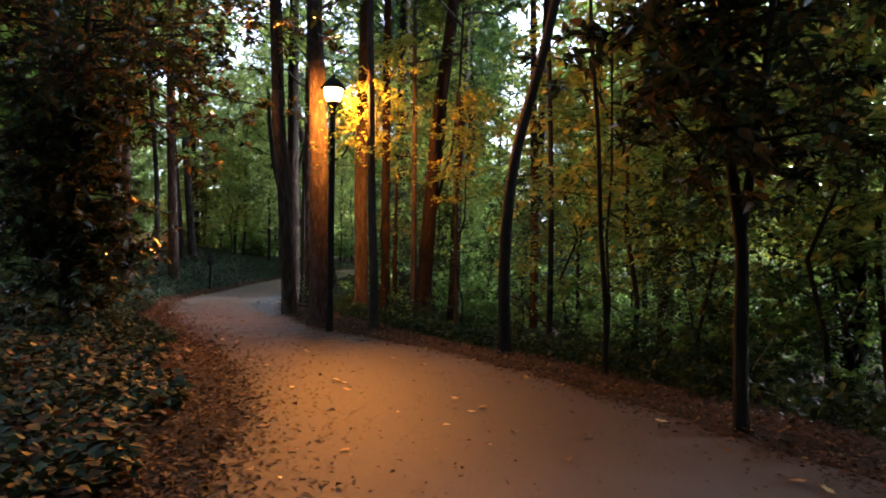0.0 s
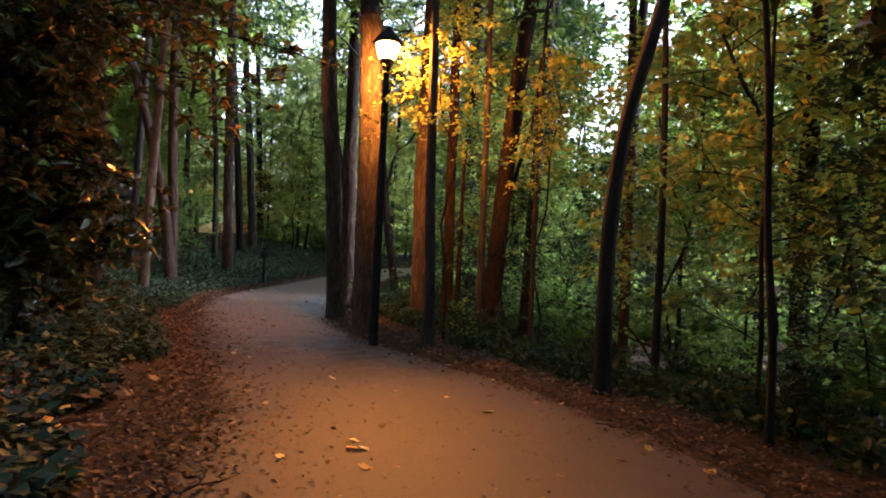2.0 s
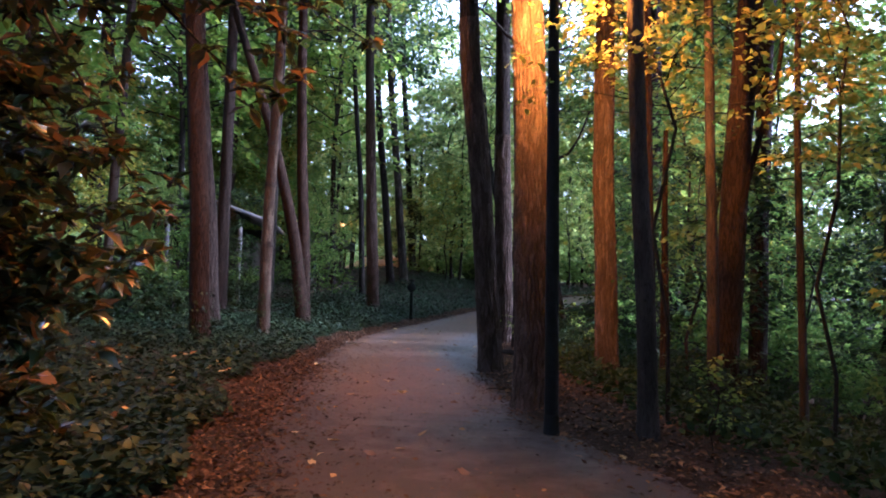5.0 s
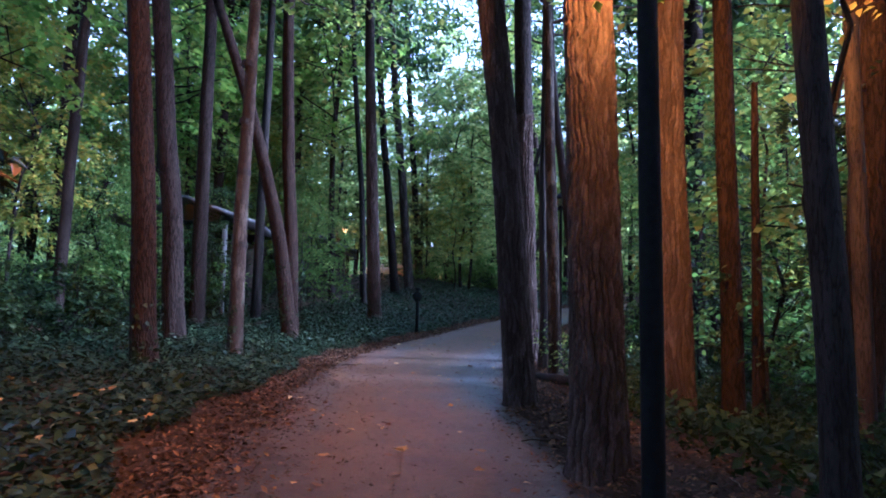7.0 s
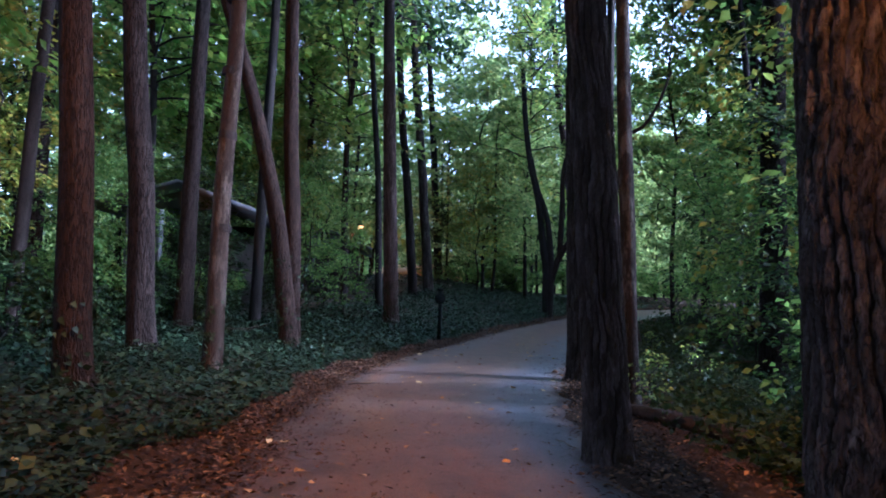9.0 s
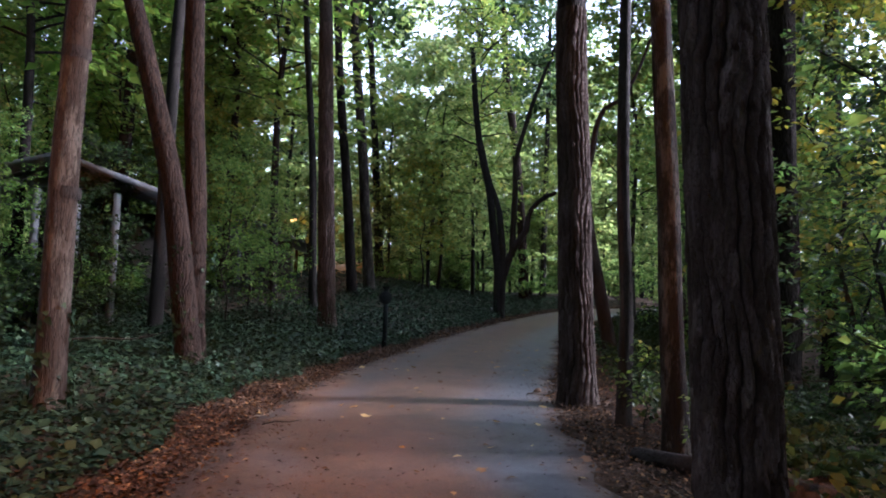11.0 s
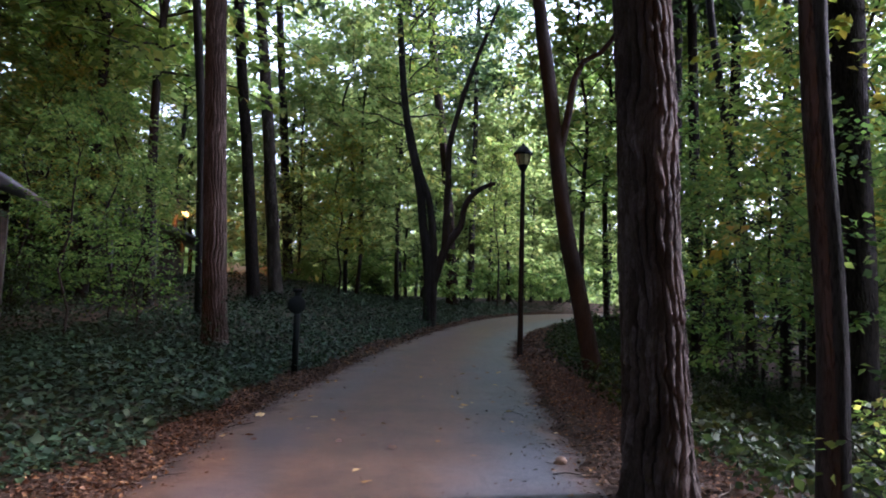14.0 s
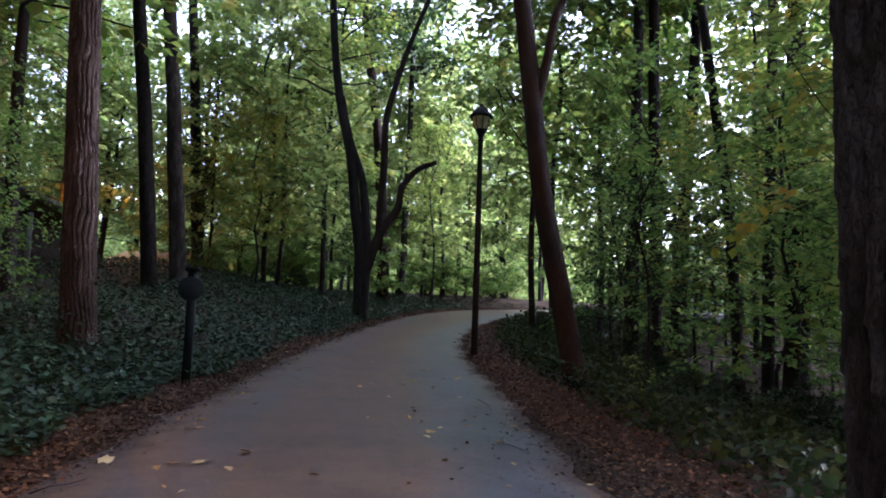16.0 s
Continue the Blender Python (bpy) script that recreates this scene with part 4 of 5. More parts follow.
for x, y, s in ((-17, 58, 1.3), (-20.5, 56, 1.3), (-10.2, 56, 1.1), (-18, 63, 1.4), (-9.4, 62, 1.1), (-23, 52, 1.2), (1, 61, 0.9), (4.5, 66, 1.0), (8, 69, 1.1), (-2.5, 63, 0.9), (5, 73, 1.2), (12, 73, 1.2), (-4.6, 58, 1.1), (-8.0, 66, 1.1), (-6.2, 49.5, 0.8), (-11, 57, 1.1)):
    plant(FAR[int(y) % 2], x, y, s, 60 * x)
# growth in front of the shelter
for x, y, s in ((-10.6, 26.9, 0.6), (-12.6, 27.0, 0.7), (-9.6, 31.5, 0.7), (-14.8, 27.5, 0.8), (-10.5, 35, 0.9), (-12, 39, 1.0), (-9.2, 33.6, 0.6)):
    plant(LOW[int(y) % 2], x, y, s, 50 * x)
# shrubs
taken, made, tries = [], 0, 0
while made < 130 and tries < 6000:
    tries += 1
    y = rng.uniform(4, 56)
    right = rng.uniform() < 0.78
    x = float(right_edge(y)) + 1.7 + rng.gamma(1.4, 2.2) if right else float(left_edge(y)) - rng.uniform(6, 16)
    if clear_of(x, y, taken, 0.8) and not lane(x, y):
        taken.append((x, y))
        far_off = path_gap(x, y) > 6.0
        plant(BUSH[1 if far_off and rng.uniform() < 0.65 else 0], x, y, rng.uniform(0.7, 1.1) if far_off else rng.uniform(0.4, 0.7), rng.uniform(0, 360))
        made += 1
for i in range(44):
    y = rng.uniform(5, 32)
    plant(BUSH[1], float(right_edge(y)) + rng.uniform(6, 20), y, rng.uniform(1.2, 1.8), rng.uniform(0, 360))
# low growth beyond the bend
made = 0
while made < 30:
    x, y = rng.uniform(-13, 24), rng.uniform(50, 74)
    if path_gap(x, y) > 1.6 and not lane(x, y):
        plant(BUSH[1], x, y, rng.uniform(1.2, 2.0), rng.uniform(0, 360))
        made += 1
# thicket on the bank, mostly in leaf colour darkened for shade
for i in range(62):
    y = rng.uniform(17, 46)
    x = float(left_edge(y)) - rng.uniform(4.0 if y < 28 else 7.5, 13)
    if lane(x, y):
        continue
    plant(BUSH[i % 5 in (1, 3) and y > 24], x, y, rng.uniform(0.8, 1.3), rng.uniform(0, 360))
made = 0
while made < 12:
    y = rng.uniform(20, 50)
    x = float(left_edge(y)) - rng.uniform(9, 26)
    if not lane(x, y):
        plant(LOW[0], x, y, rng.uniform(0.7, 1.0), rng.uniform(0, 360))
        made += 1
for o in LOW + MID + HIGH + FAR + BUSH + [SCREEN_TREE, SHADE]:
    for c in list(o.children_recursive) + [o]:
        bpy.data.objects.remove(c)

# a yellowing sapling lit by the lamp
lit = small_tree(41, 6.2, 0.5, 24, 1.2, 0.09, 100, LEAF_YELLOW, 0.05, "young tree with yellow-green leaves under the street lamp", "young_tree")
lit.location = (1.25, 14.2, float(height(1.25, 14.2)) - 0.03)
lit2 = small_tree(42, 5.8, 0.55, 18, 1.0, 0.1, 80, LEAF_YELLOW, 0.05, "young tree with large yellowing leaves beside the slope", "young_tree")
lit2.location = (3.0, 14.6, float(height(3.0, 14.6)) - 0.03)


# ---------------------------------------------------------------- evergreen magnolias near the start
def magnolia(place, label, seed, stems, boughs, reach, z_lo, z_hi, per, crest=1.3):
    """Dark evergreen with large glossy leaves in whorls."""
    r_ = np.random.default_rng(seed)
    base = np.array([place[0], place[1], float(height(*place)) - 0.05])
    root = thing("magnolia_tree", base, label, "tree")
    axis = []
    for pts, dia in stems:
        p = np.array(pts, float) - base
        v, f = tube(p, np.linspace(dia / 2, dia / 4, len(p)), 14, 0.15, lumps(seed, 0.06))
        part("trunk", mesh_of("trunk", v, f, BARK_DARK, True), root)
        axis.append(p)
    wood, blades = [], []
    for i in range(boughs):
        p = axis[r_.integers(len(axis))]
        z = r_.uniform(z_lo, z_hi)
        k = np.interp(z, p[:, 2], np.arange(len(p)))
        at = p[min(int(k), len(p) - 1)].copy()
        at[2] = z
        b = bough(r_, at, r_.uniform(0, 6.3), reach * r_.uniform(0.4, 1.1) * (crest if z > 3.6 else 1.0), r_.normal(0.1, 0.25))
        wood.append(tube(b, np.linspace(0.022, 0.006, len(b)), 5, 1))
        tips = [b[-1], b[-2], b[-3]] + [b[r_.integers(2, len(b))] + r_.normal(0, 0.22, 3) for _ in range(per)]
        for tip in tips:
            n = 9
            a = r_.uniform(0, 6.28, n)
            w = np.stack([np.cos(a), np.sin(a), r_.uniform(-0.9, 0.7, n)], -1)
            u = np.array([0, 0, 1.0]) + r_.normal(0, 0.3, (n, 3))
            blades.append(leaves(np.repeat(tip[None], n, 0) + r_.normal(0, 0.02, (n, 3)), w, u, r_.uniform(0.13, 0.21, n), (LONG_V, LEAF_F)))
    wv, wf = join(wood)
    lv, lf = join(blades)
    part("branchwork", mesh_of("branchwork", wv, wf, BARK_DARK, True), root)
    part("crown", mesh_of("crown", lv, lf, LEAF_MAGNOLIA), root)
    return root


magnolia((3.66, 5.3), "dark evergreen magnolia with large glossy leaves on the slope", 51,
         [([(3.66, 5.3, -0.1), (3.65, 5.31, 0.83), (3.64, 5.32, 1.74), (3.57, 5.36, 2.35), (3.53, 5.39, 2.87), (3.5, 5.4, 5.4)], 0.14),
          ([(3.64, 5.32, 1.7), (3.7, 5.27, 2.34), (3.78, 5.26, 2.95), (4.0, 5.2, 5.2)], 0.1)], 84, 1.35, 2.3, 5.8, 6)
magnolia((-3.75, 10.3), "dark evergreen magnolia leaning over the ivy", 52,
         [([(-3.75, 10.3, 0.1), (-3.75, 10.3, 1.5), (-3.65, 10.2, 3.0), (-3.4, 10.0, 6.4)], 0.18)], 230, 1.15, 0.7, 6.2, 5, 3.1)


# ---------------------------------------------------------------- ivy, litter, fallen leaves
def strew(rng, n, x_of, y_lo, y_hi, size, material, name, label, shape, lift, tilt, kind="stuff", keep=None):
    y = rng.uniform(y_lo, y_hi, n)
    x = x_of(y, rng)
    if keep is not None:
        ok = keep(x, y)
        x, y = x[ok], y[ok]
    n = len(x)
    z = height(x, y)
    s = (x - left_edge(y)) / (right_edge(y) - left_edge(y))
    top = smooth_interp(y, RISE_Y, RISE_Z) + 0.035 * np.sin(np.pi * np.clip(s, 0, 1)) ** 0.6 - 0.012 + 0.006 * waves(x * 0.7, y * 0.7)
    on_path = (s > 0) & (s < 1)
    P = np.stack([x, y, np.where(on_path, top + 0.25 * lift(rng, n), z + lift(rng, n))], -1)
    a = rng.uniform(0, 6.28, n)
    w = np.stack([np.cos(a), np.sin(a), rng.normal(0, tilt, n)], -1)
    u = np.array([0, 0, 1.0]) + rng.normal(0, tilt, (n, 3))
    v, f = leaves(P, w, u, size * rng.uniform(0.55, 1.3, n), shape)
    return tagged(new(name, mesh_of(name, v, f, material)), label, name.replace("_", " "), kind=kind)


IVY = (LOBE_V * np.array([0.95, 1, 1]), LOBE_F[[0, 1, 3, 5]])
rg = np.random.default_rng(5)


def litter_width(y):
    """How far brown litter reaches from the path before the ivy begins."""
    return np.interp(y, (0, 9, 14, 19, 60), (0.72, 0.72, 0.6, 0.45, 0.35))


def ivy_edge(y):
    return litter_width(y) * (1 + 0.3 * np.sin(y * 0.9) + 0.25 * np.sin(y * 2.7))


NARROW = (LEAF_V * np.array([0.75, 1, 1]), LEAF_F)
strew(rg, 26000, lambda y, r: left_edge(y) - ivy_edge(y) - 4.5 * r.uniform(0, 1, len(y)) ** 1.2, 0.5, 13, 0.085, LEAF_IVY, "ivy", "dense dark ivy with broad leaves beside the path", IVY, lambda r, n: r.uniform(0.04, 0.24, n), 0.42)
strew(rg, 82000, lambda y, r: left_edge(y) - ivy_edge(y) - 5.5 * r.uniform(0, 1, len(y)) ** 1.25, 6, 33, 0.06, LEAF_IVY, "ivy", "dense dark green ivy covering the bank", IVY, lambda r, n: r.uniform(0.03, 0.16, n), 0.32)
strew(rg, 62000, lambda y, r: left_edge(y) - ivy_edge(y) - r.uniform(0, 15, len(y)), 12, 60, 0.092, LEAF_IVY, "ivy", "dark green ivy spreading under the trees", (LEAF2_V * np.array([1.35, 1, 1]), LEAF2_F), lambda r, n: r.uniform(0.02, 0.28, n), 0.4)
strew(rg, 30000, lambda y, r: left_edge(y) - ivy_edge(y) * 0.8 - 6 * r.uniform(0, 1, len(y)) ** 1.3, 27, 56, 0.085, LEAF_IVY_LIT, "ivy", "glossy green ivy on the bank along the bend, colour lightened as if lit", (LEAF2_V * np.array([1.35, 1, 1]), LEAF2_F), lambda r, n: r.uniform(0.05, 0.22, n), 0.4)
for y0, y1, n_l, n_r, s in ((-1, 18, 15000, 13000, 0.068), (18, 34, 22000, 17000, 0.047), (34, 58, 5000, 6000, 0.085)):
    form = NARROW if y1 < 20 else (LEAF2_V, LEAF2_F)
    spill = 1.0 if y1 < 20 else 0.35
    strew(rg, n_l, lambda y, r: left_edge(y) + spill * (0.12 + r.exponential(0.2, len(y))) - r.gamma(2.0, 0.42, len(y)) * litter_width(y), y0, y1, s, LEAF_DRY, "leaf_litter", "brown fallen leaves along the ivy's edge", form, lambda r, n: r.uniform(0.008, 0.05, n), 0.3)
    strew(rg, n_r, lambda y, r: right_edge(y) - spill * (0.12 + r.exponential(0.14, len(y))) + r.gamma(2.0, 0.4, len(y)), y0, y1, s, LEAF_DRY, "leaf_litter", "brown fallen leaves along the verge", form, lambda r, n: r.uniform(0.008, 0.05, n), 0.3)
strew(rg, 3600, lambda y, r: left_edge(y) + (right_edge(y) - left_edge(y)) * r.uniform(0, 1, len(y)) ** 1.3, 0, 20, 0.026, LEAF_DRY, "leaf_litter", "small brown leaf crumbs and needles scattered over the path", (LEAF2_V, LEAF2_F), lambda r, n: r.uniform(0.01, 0.03, n), 0.15)
strew(rg, 3200, lambda y, r: left_edge(y) + r.gamma(1.1, 0.5, len(y)), 0, 22, 0.045, LEAF_DRY, "leaf_litter", "loose brown leaves thinning out across the path", NARROW, lambda r, n: r.uniform(0.01, 0.06, n), 0.25)
strew(rg, 1300, lambda y, r: right_edge(y) - r.gamma(1.1, 0.3, len(y)), 0, 30, 0.045, LEAF_DRY, "leaf_litter", "loose brown leaves along the path's margin", NARROW, lambda r, n: r.uniform(0.01, 0.06, n), 0.25)
strew(rg, 1500, lambda y, r: left_edge(y) - r.uniform(0.5, 4, len(y)), 1, 9, 0.085, LEAF_DRY, "leaf_litter", "brown leaves caught among the ivy", (LOBE_V, LOBE_F), lambda r, n: r.uniform(0.12, 0.24, n), 0.35)
strew(rg, 420, lambda y, r: left_edge(y) - r.uniform(0.8, 5, len(y)), 2, 16, 0.075, LEAF_FALLEN, "leaf_litter", "dry leaves caught on top of the ivy", (LOBE_V, LOBE_F), lambda r, n: r.uniform(0.13, 0.18, n), 0.3)
# Low plants whose dark colour stands in for shade on the slope.
strew(rg, 38000, lambda y, r: right_edge(y) + 0.9 + r.gamma(1.5, 1.8, len(y)), 2, 50, 0.11, LEAF_LOW, "ground_plants", "low plants on the slope, leaf colour darkened for shade", (LEAF2_V, LEAF2_F), lambda r, n: r.uniform(0.02, 0.4, n), 0.6)

dry = mesh_of("fallen_leaf", *leaves(np.zeros((1, 3)), np.array([(0, 1.0, 0)]), np.array([(0, 0, 1.0)]), np.array([0.1]), (LOBE_V, LOBE_F)), LEAF_SINGLE)
dry2 = mesh_of("fallen_leaf", *leaves(np.zeros((1, 3)), np.array([(0, 1.0, 0)]), np.array([(0, 0, 1.0)]), np.array([0.085]), (LEAF_V, LEAF_F)), LEAF_SINGLE)


def path_z(x, y):
    f = np.clip((x - left_edge(y)) / (right_edge(y) - left_edge(y)), 0, 1)
    return smooth_interp(y, RISE_Y, RISE_Z) + 0.035 * np.sin(np.pi * f) ** 0.6 - 0.012


for i in range(290):
    y = float(rg.uniform(1.5, 34))
    f = float(rg.beta(0.8, 0.8))
    x = float(left_edge(y) * (1 - f) + right_edge(y) * f)
    o = tagged(new("fallen_leaf", dry if i % 2 else dry2), "dry yellow-brown leaf lying on the path", "leaf", "fallen leaves on the path")
    o.matrix_world = pose(x, y, float(path_z(x, y)) + 0.012, rg.normal(0, 12), rg.normal(0, 12), rg.uniform(0, 360)) @ Matrix.Diagonal((*([rg.uniform(0.6, 1.3)] * 3), 1))


# ---------------------------------------------------------------- street lamps, sign, log, buildings
def lathe(profile, segs=24):
    p = np.asarray(profile, float)
    a = np.linspace(0, 2 * np.pi, segs, endpoint=False)
    v = np.stack([p[:, :1] * np.cos(a), p[:, :1] * np.sin(a), np.repeat(p[:, 1:], segs, 1)], -1)
    return v.reshape(-1, 3), grid_faces(len(p), segs, True)


def street_lamp(place, label, top, glass, lean=0.0):
    root = thing("street_lamp", (place[0], place[1], float(height(*place)) - 0.03), label, "street lamp", "path lamps")
    root.rotation_euler = (0, radians(lean), 0)
    s = top - 0.78
    part("base", mesh_of("base", *lathe([(0.0, 0.0), (0.095, 0.0), (0.095, 0.05), (0.08, 0.08), (0.076, 0.24), (0.07, 0.26), (0.0, 0.26)]), METAL_BLACK, True), root)
    part("pole", mesh_of("pole", *lathe([(0.07, 0.24), (0.069, 1.4), (0.062, 3.0), (0.052, s - 0.08), (0.06, s - 0.06), (0.06, s - 0.02), (0.045, s)]), METAL_BLACK, True), root)
    part("collar", mesh_of("collar", *lathe([(0.0, s - 0.02), (0.05, s), (0.06, s + 0.05), (0.115, s + 0.16), (0.122, s + 0.2), (0.0, s + 0.2)]), METAL_BLACK, True), root)
    g = part("globe", mesh_of("globe", *lathe([(0.0, s + 0.2), (0.12, s + 0.2), (0.165, s + 0.28), (0.2, s + 0.45), (0.195, s + 0.47), (0.0, s + 0.47)], 8), glass, False), root, "eight-sided amber lantern glass")
    g.visible_shadow = False
    part("hood", mesh_of("hood", *lathe([(0.0, s + 0.46), (0.255, s + 0.46), (0.26, s + 0.49), (0.2, s + 0.57), (0.1, s + 0.68), (0.04, s + 0.7), (0.05, s + 0.73), (0.0, s + 0.78)], 8), METAL_BLACK, False), root)
    for i in range(8):
        a = i * math.pi / 4
        c, q = math.cos(a), math.sin(a)
        part("rib", mesh_of("rib", *tube([(0.125 * c, 0.125 * q, s + 0.2), (0.165 * c, 0.165 * q, s + 0.28), (0.205 * c, 0.205 * q, s + 0.46)], (0.008, 0.008, 0.008), 5, 0.2), METAL_BLACK, True), root)
    return root


street_lamp((0.06, 13.68), "lit black street lamp with amber lantern beside a pine", 5.4, GLASS_LIT, -0.8)
glow("lamp_light", (-0.012, 13.68, float(height(0.06, 13.68)) + 4.95), 640, 0.1)
street_lamp((-0.6, 35.63), "unlit black street lamp with amber glass lantern", 5.45, GLASS_OFF)
street_lamp((-15.15, 52.0), "far lit street lamp among the trees", 6.1 - float(height(-15.15, 52.0)), GLASS_FAR)
glow("far_lamp_light", (-15.15, 52.0, 5.62), 130)


def box(lo, hi):
    x0, y0, z0 = lo
    x1, y1, z1 = hi
    v = np.array([(x0, y0, z0), (x1, y0, z0), (x1, y1, z0), (x0, y1, z0), (x0, y0, z1), (x1, y0, z1), (x1, y1, z1), (x0, y1, z1)], float)
    f = np.array([(0, 3, 2, 1), (4, 5, 6, 7), (0, 1, 5, 4), (1, 2, 6, 5), (2, 3, 7, 6), (3, 0, 4, 7)])
    return v, f


marker = thing("signpost", (-5.29, 31.19, float(height(-5.29, 31.19)) - 0.03), "dark metal post with round disc beside the path", "signpost")
part("post", mesh_of("post", *box((-0.05, -0.05, 0), (0.05, 0.05, 1.53)), SIGN_GREEN), marker)
part("cap", mesh_of("cap", *box((-0.085, -0.085, 1.5), (0.085, 0.085, 1.56)), SIGN_GREEN), marker)
dv, df = lathe([(0.0, -0.02), (0.15, -0.02), (0.16, -0.012), (0.16, 0.012), (0.15, 0.02), (0.0, 0.02)], 28)
disc = part("disc", mesh_of("disc", dv, df, SIGN_GREEN), marker)
disc.matrix_basis = pose(0, -0.08, 1.27, 90, 0, 12)

log = thing("fallen_log", (0, 19.8, 0), "fallen bare log lying behind the pines", "log")
part("log", mesh_of("log", *tube([(-1.0, 1.35, 0.06), (-0.4, 0.75, 0.09), (0.3, -0.05, 0.06), (0.95, -0.9, -0.02)], (0.07, 0.085, 0.09, 0.095), 16, 0.08, lumps(3, 0.12)), BARK_GREY, True), log)


def gable_house(place, turn, w, d, wall_h, roof_h, wall, roof, label, closed=True, windows=False):
    root = thing("house", place, label, "building")
    root.rotation_euler = (0, 0, radians(turn))
    front = -d / 2 if closed else d / 2 - 0.2
    part("wall", mesh_of("wall", *box((-w / 2, front, -0.6), (w / 2, d / 2, wall_h)), wall), root)
    e, t = 0.7, 0.12
    prof = [(-w / 2 - e, wall_h - 0.15), (0, wall_h + roof_h), (w / 2 + e, wall_h - 0.15)]
    v = np.array([(x, y, z + dz) for y in (-d / 2 - e, d / 2 + e) for dz in (0, t) for x, z in prof])
    f = np.array([(0, 1, 7, 6), (1, 2, 8, 7), (3, 9, 10, 4), (4, 10, 11, 5), (0, 3, 4, 1), (1, 4, 5, 2), (6, 7, 10, 9), (7, 8, 11, 10), (0, 6, 9, 3), (2, 5, 11, 8)])
    part("roof", mesh_of("roof", v, f, roof), root)
    gv = np.array([(-w / 2, -d / 2 - 0.02, wall_h), (w / 2, -d / 2 - 0.02, wall_h), (0, -d / 2 - 0.02, wall_h + roof_h - 0.1), (-w / 2, -d / 2 + 0.1, wall_h), (w / 2, -d / 2 + 0.1, wall_h), (0, -d / 2 + 0.1, wall_h + roof_h - 0.1)])
    part("gable", mesh_of("gable", gv, np.array([(0, 1, 2), (3, 5, 4), (0, 2, 5), (0, 5, 3), (1, 4, 5), (1, 5, 2)]), PAINT_WHITE), root, "white painted gable board")
    for i in range(4):
        x = -w / 2 + w * (i + 0.5) / 4
        part("post", mesh_of("post", *box((x - 0.07, -d / 2 - 0.62, -0.6), (x + 0.07, -d / 2 - 0.48, wall_h - 0.12)), PAINT_WHITE), root, "white porch post")
        if not windows:
            continue
        win = part("window", mesh_of("window", *box((x - 0.5, -d / 2 - 0.04, 0.9), (x + 0.5, -d / 2 + 0.01, 2.1)), PAINT_WHITE), root)
        part("pane", mesh_of("pane", *box((x - 0.42, -d / 2 - 0.05, 0.98), (x + 0.42, -d / 2 - 0.03, 2.02)), METAL_BLACK), win)
    return root


gable_house((-13.6, 31.8, 0.75), 19, 3.4, 5, 2.95, 0.65, SIDING, ROOF_GREY, "small dark open shelter with pale gable and white posts", False)
gable_house((-16.4, 46.6, 1.4), 18, 6.0, 6, 2.4, 1.3, SIDING, ROOF_GREY, "dark cabin with white porch posts far up the bank")
gable_house((-14.6, 64.0, 0.95), 60, 4.8, 4.8, 1.75, 1.15, SIDING, ROOF_TAN_LIT, "low pavilion with lamp-lit tan roof")

# far woods close the view; haze is put into their pale leaf colour
rf = np.random.default_rng(9)
n = 90000
ang = np.where(rf.uniform(0, 1, n) < 0.8, rf.uniform(radians(15), radians(165), n), rf.uniform(0, 2 * np.pi, n))
rad = 58 + 50 * rf.uniform(0, 1, n) ** 1.3
cx, cy = -2 + rad * np.cos(ang), 24 + rad * np.sin(ang)
lump = 0.5 + 0.5 * np.sin(ang * 23) * np.sin(ang * 7 + 2)
zz = rf.beta(0.9, 1.7, n) * (14 + 9 * lump) * (0.6 + 0.008 * rad)
P = np.stack([cx, cy, np.asarray(height(cx, cy)) + zz], -1)
keep = np.maximum(left_edge(cy) - cx, cx - right_edge(cy)) > 1.5
P = P[keep]
n = len(P)
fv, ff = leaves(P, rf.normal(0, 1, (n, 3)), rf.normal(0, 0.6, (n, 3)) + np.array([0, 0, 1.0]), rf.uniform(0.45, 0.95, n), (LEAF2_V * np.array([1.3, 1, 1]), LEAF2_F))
tagged(new("far_woods", mesh_of("far_woods", fv, ff, LEAF_FAR_HAZE)), "distant green woods closing the view, leaves paled for haze", "woods", kind="stuff")
# out-of-view leaf ring added behind the start to hold back sky light
n = 17000
ang, rad = rf.uniform(radians(155), radians(352), n), rf.uniform(36, 60, n)
cx, cy = -2 + rad * np.cos(ang), 10 + rad * np.sin(ang)
P = np.stack([cx, cy, np.asarray(height(cx, cy)) + rf.beta(0.9, 1.2, n) * 21], -1)
fv, ff = leaves(P, rf.normal(0, 1, (n, 3)), rf.normal(0, 0.7, (n, 3)) + np.array([0, 0, 1.0]), rf.uniform(0.9, 1.7, n), (LEAF2_V * np.array([1.3, 1, 1]), LEAF2_F))
tagged(new("far_woods", mesh_of("far_woods", fv, ff, LEAF_GREEN)), "unseen green woods added behind the start to block sky light", "woods", kind="stuff")
wood = []
for i in range(150):
    a, r_ = rf.uniform(0, 2 * math.pi), rf.uniform(58, 105)
    x, y = -2 + r_ * math.cos(a), 24 + r_ * math.sin(a)
    if path_gap(x, y) > 1.5:
        g = float(height(x, y))
        lx = rf.normal(0, 0.6)
        wood.append(tube([(x, y, g - 0.3), (x + lx * 0.4, y, g + 8), (x + lx, y, g + 20)], (0.24, 0.19, 0.1), 7, 4))
v, f = join(wood)
tagged(new("far_trunks", mesh_of("far_trunks", v, f, BARK_PINE, True)), "distant pine trunks", "woods", kind="stuff")

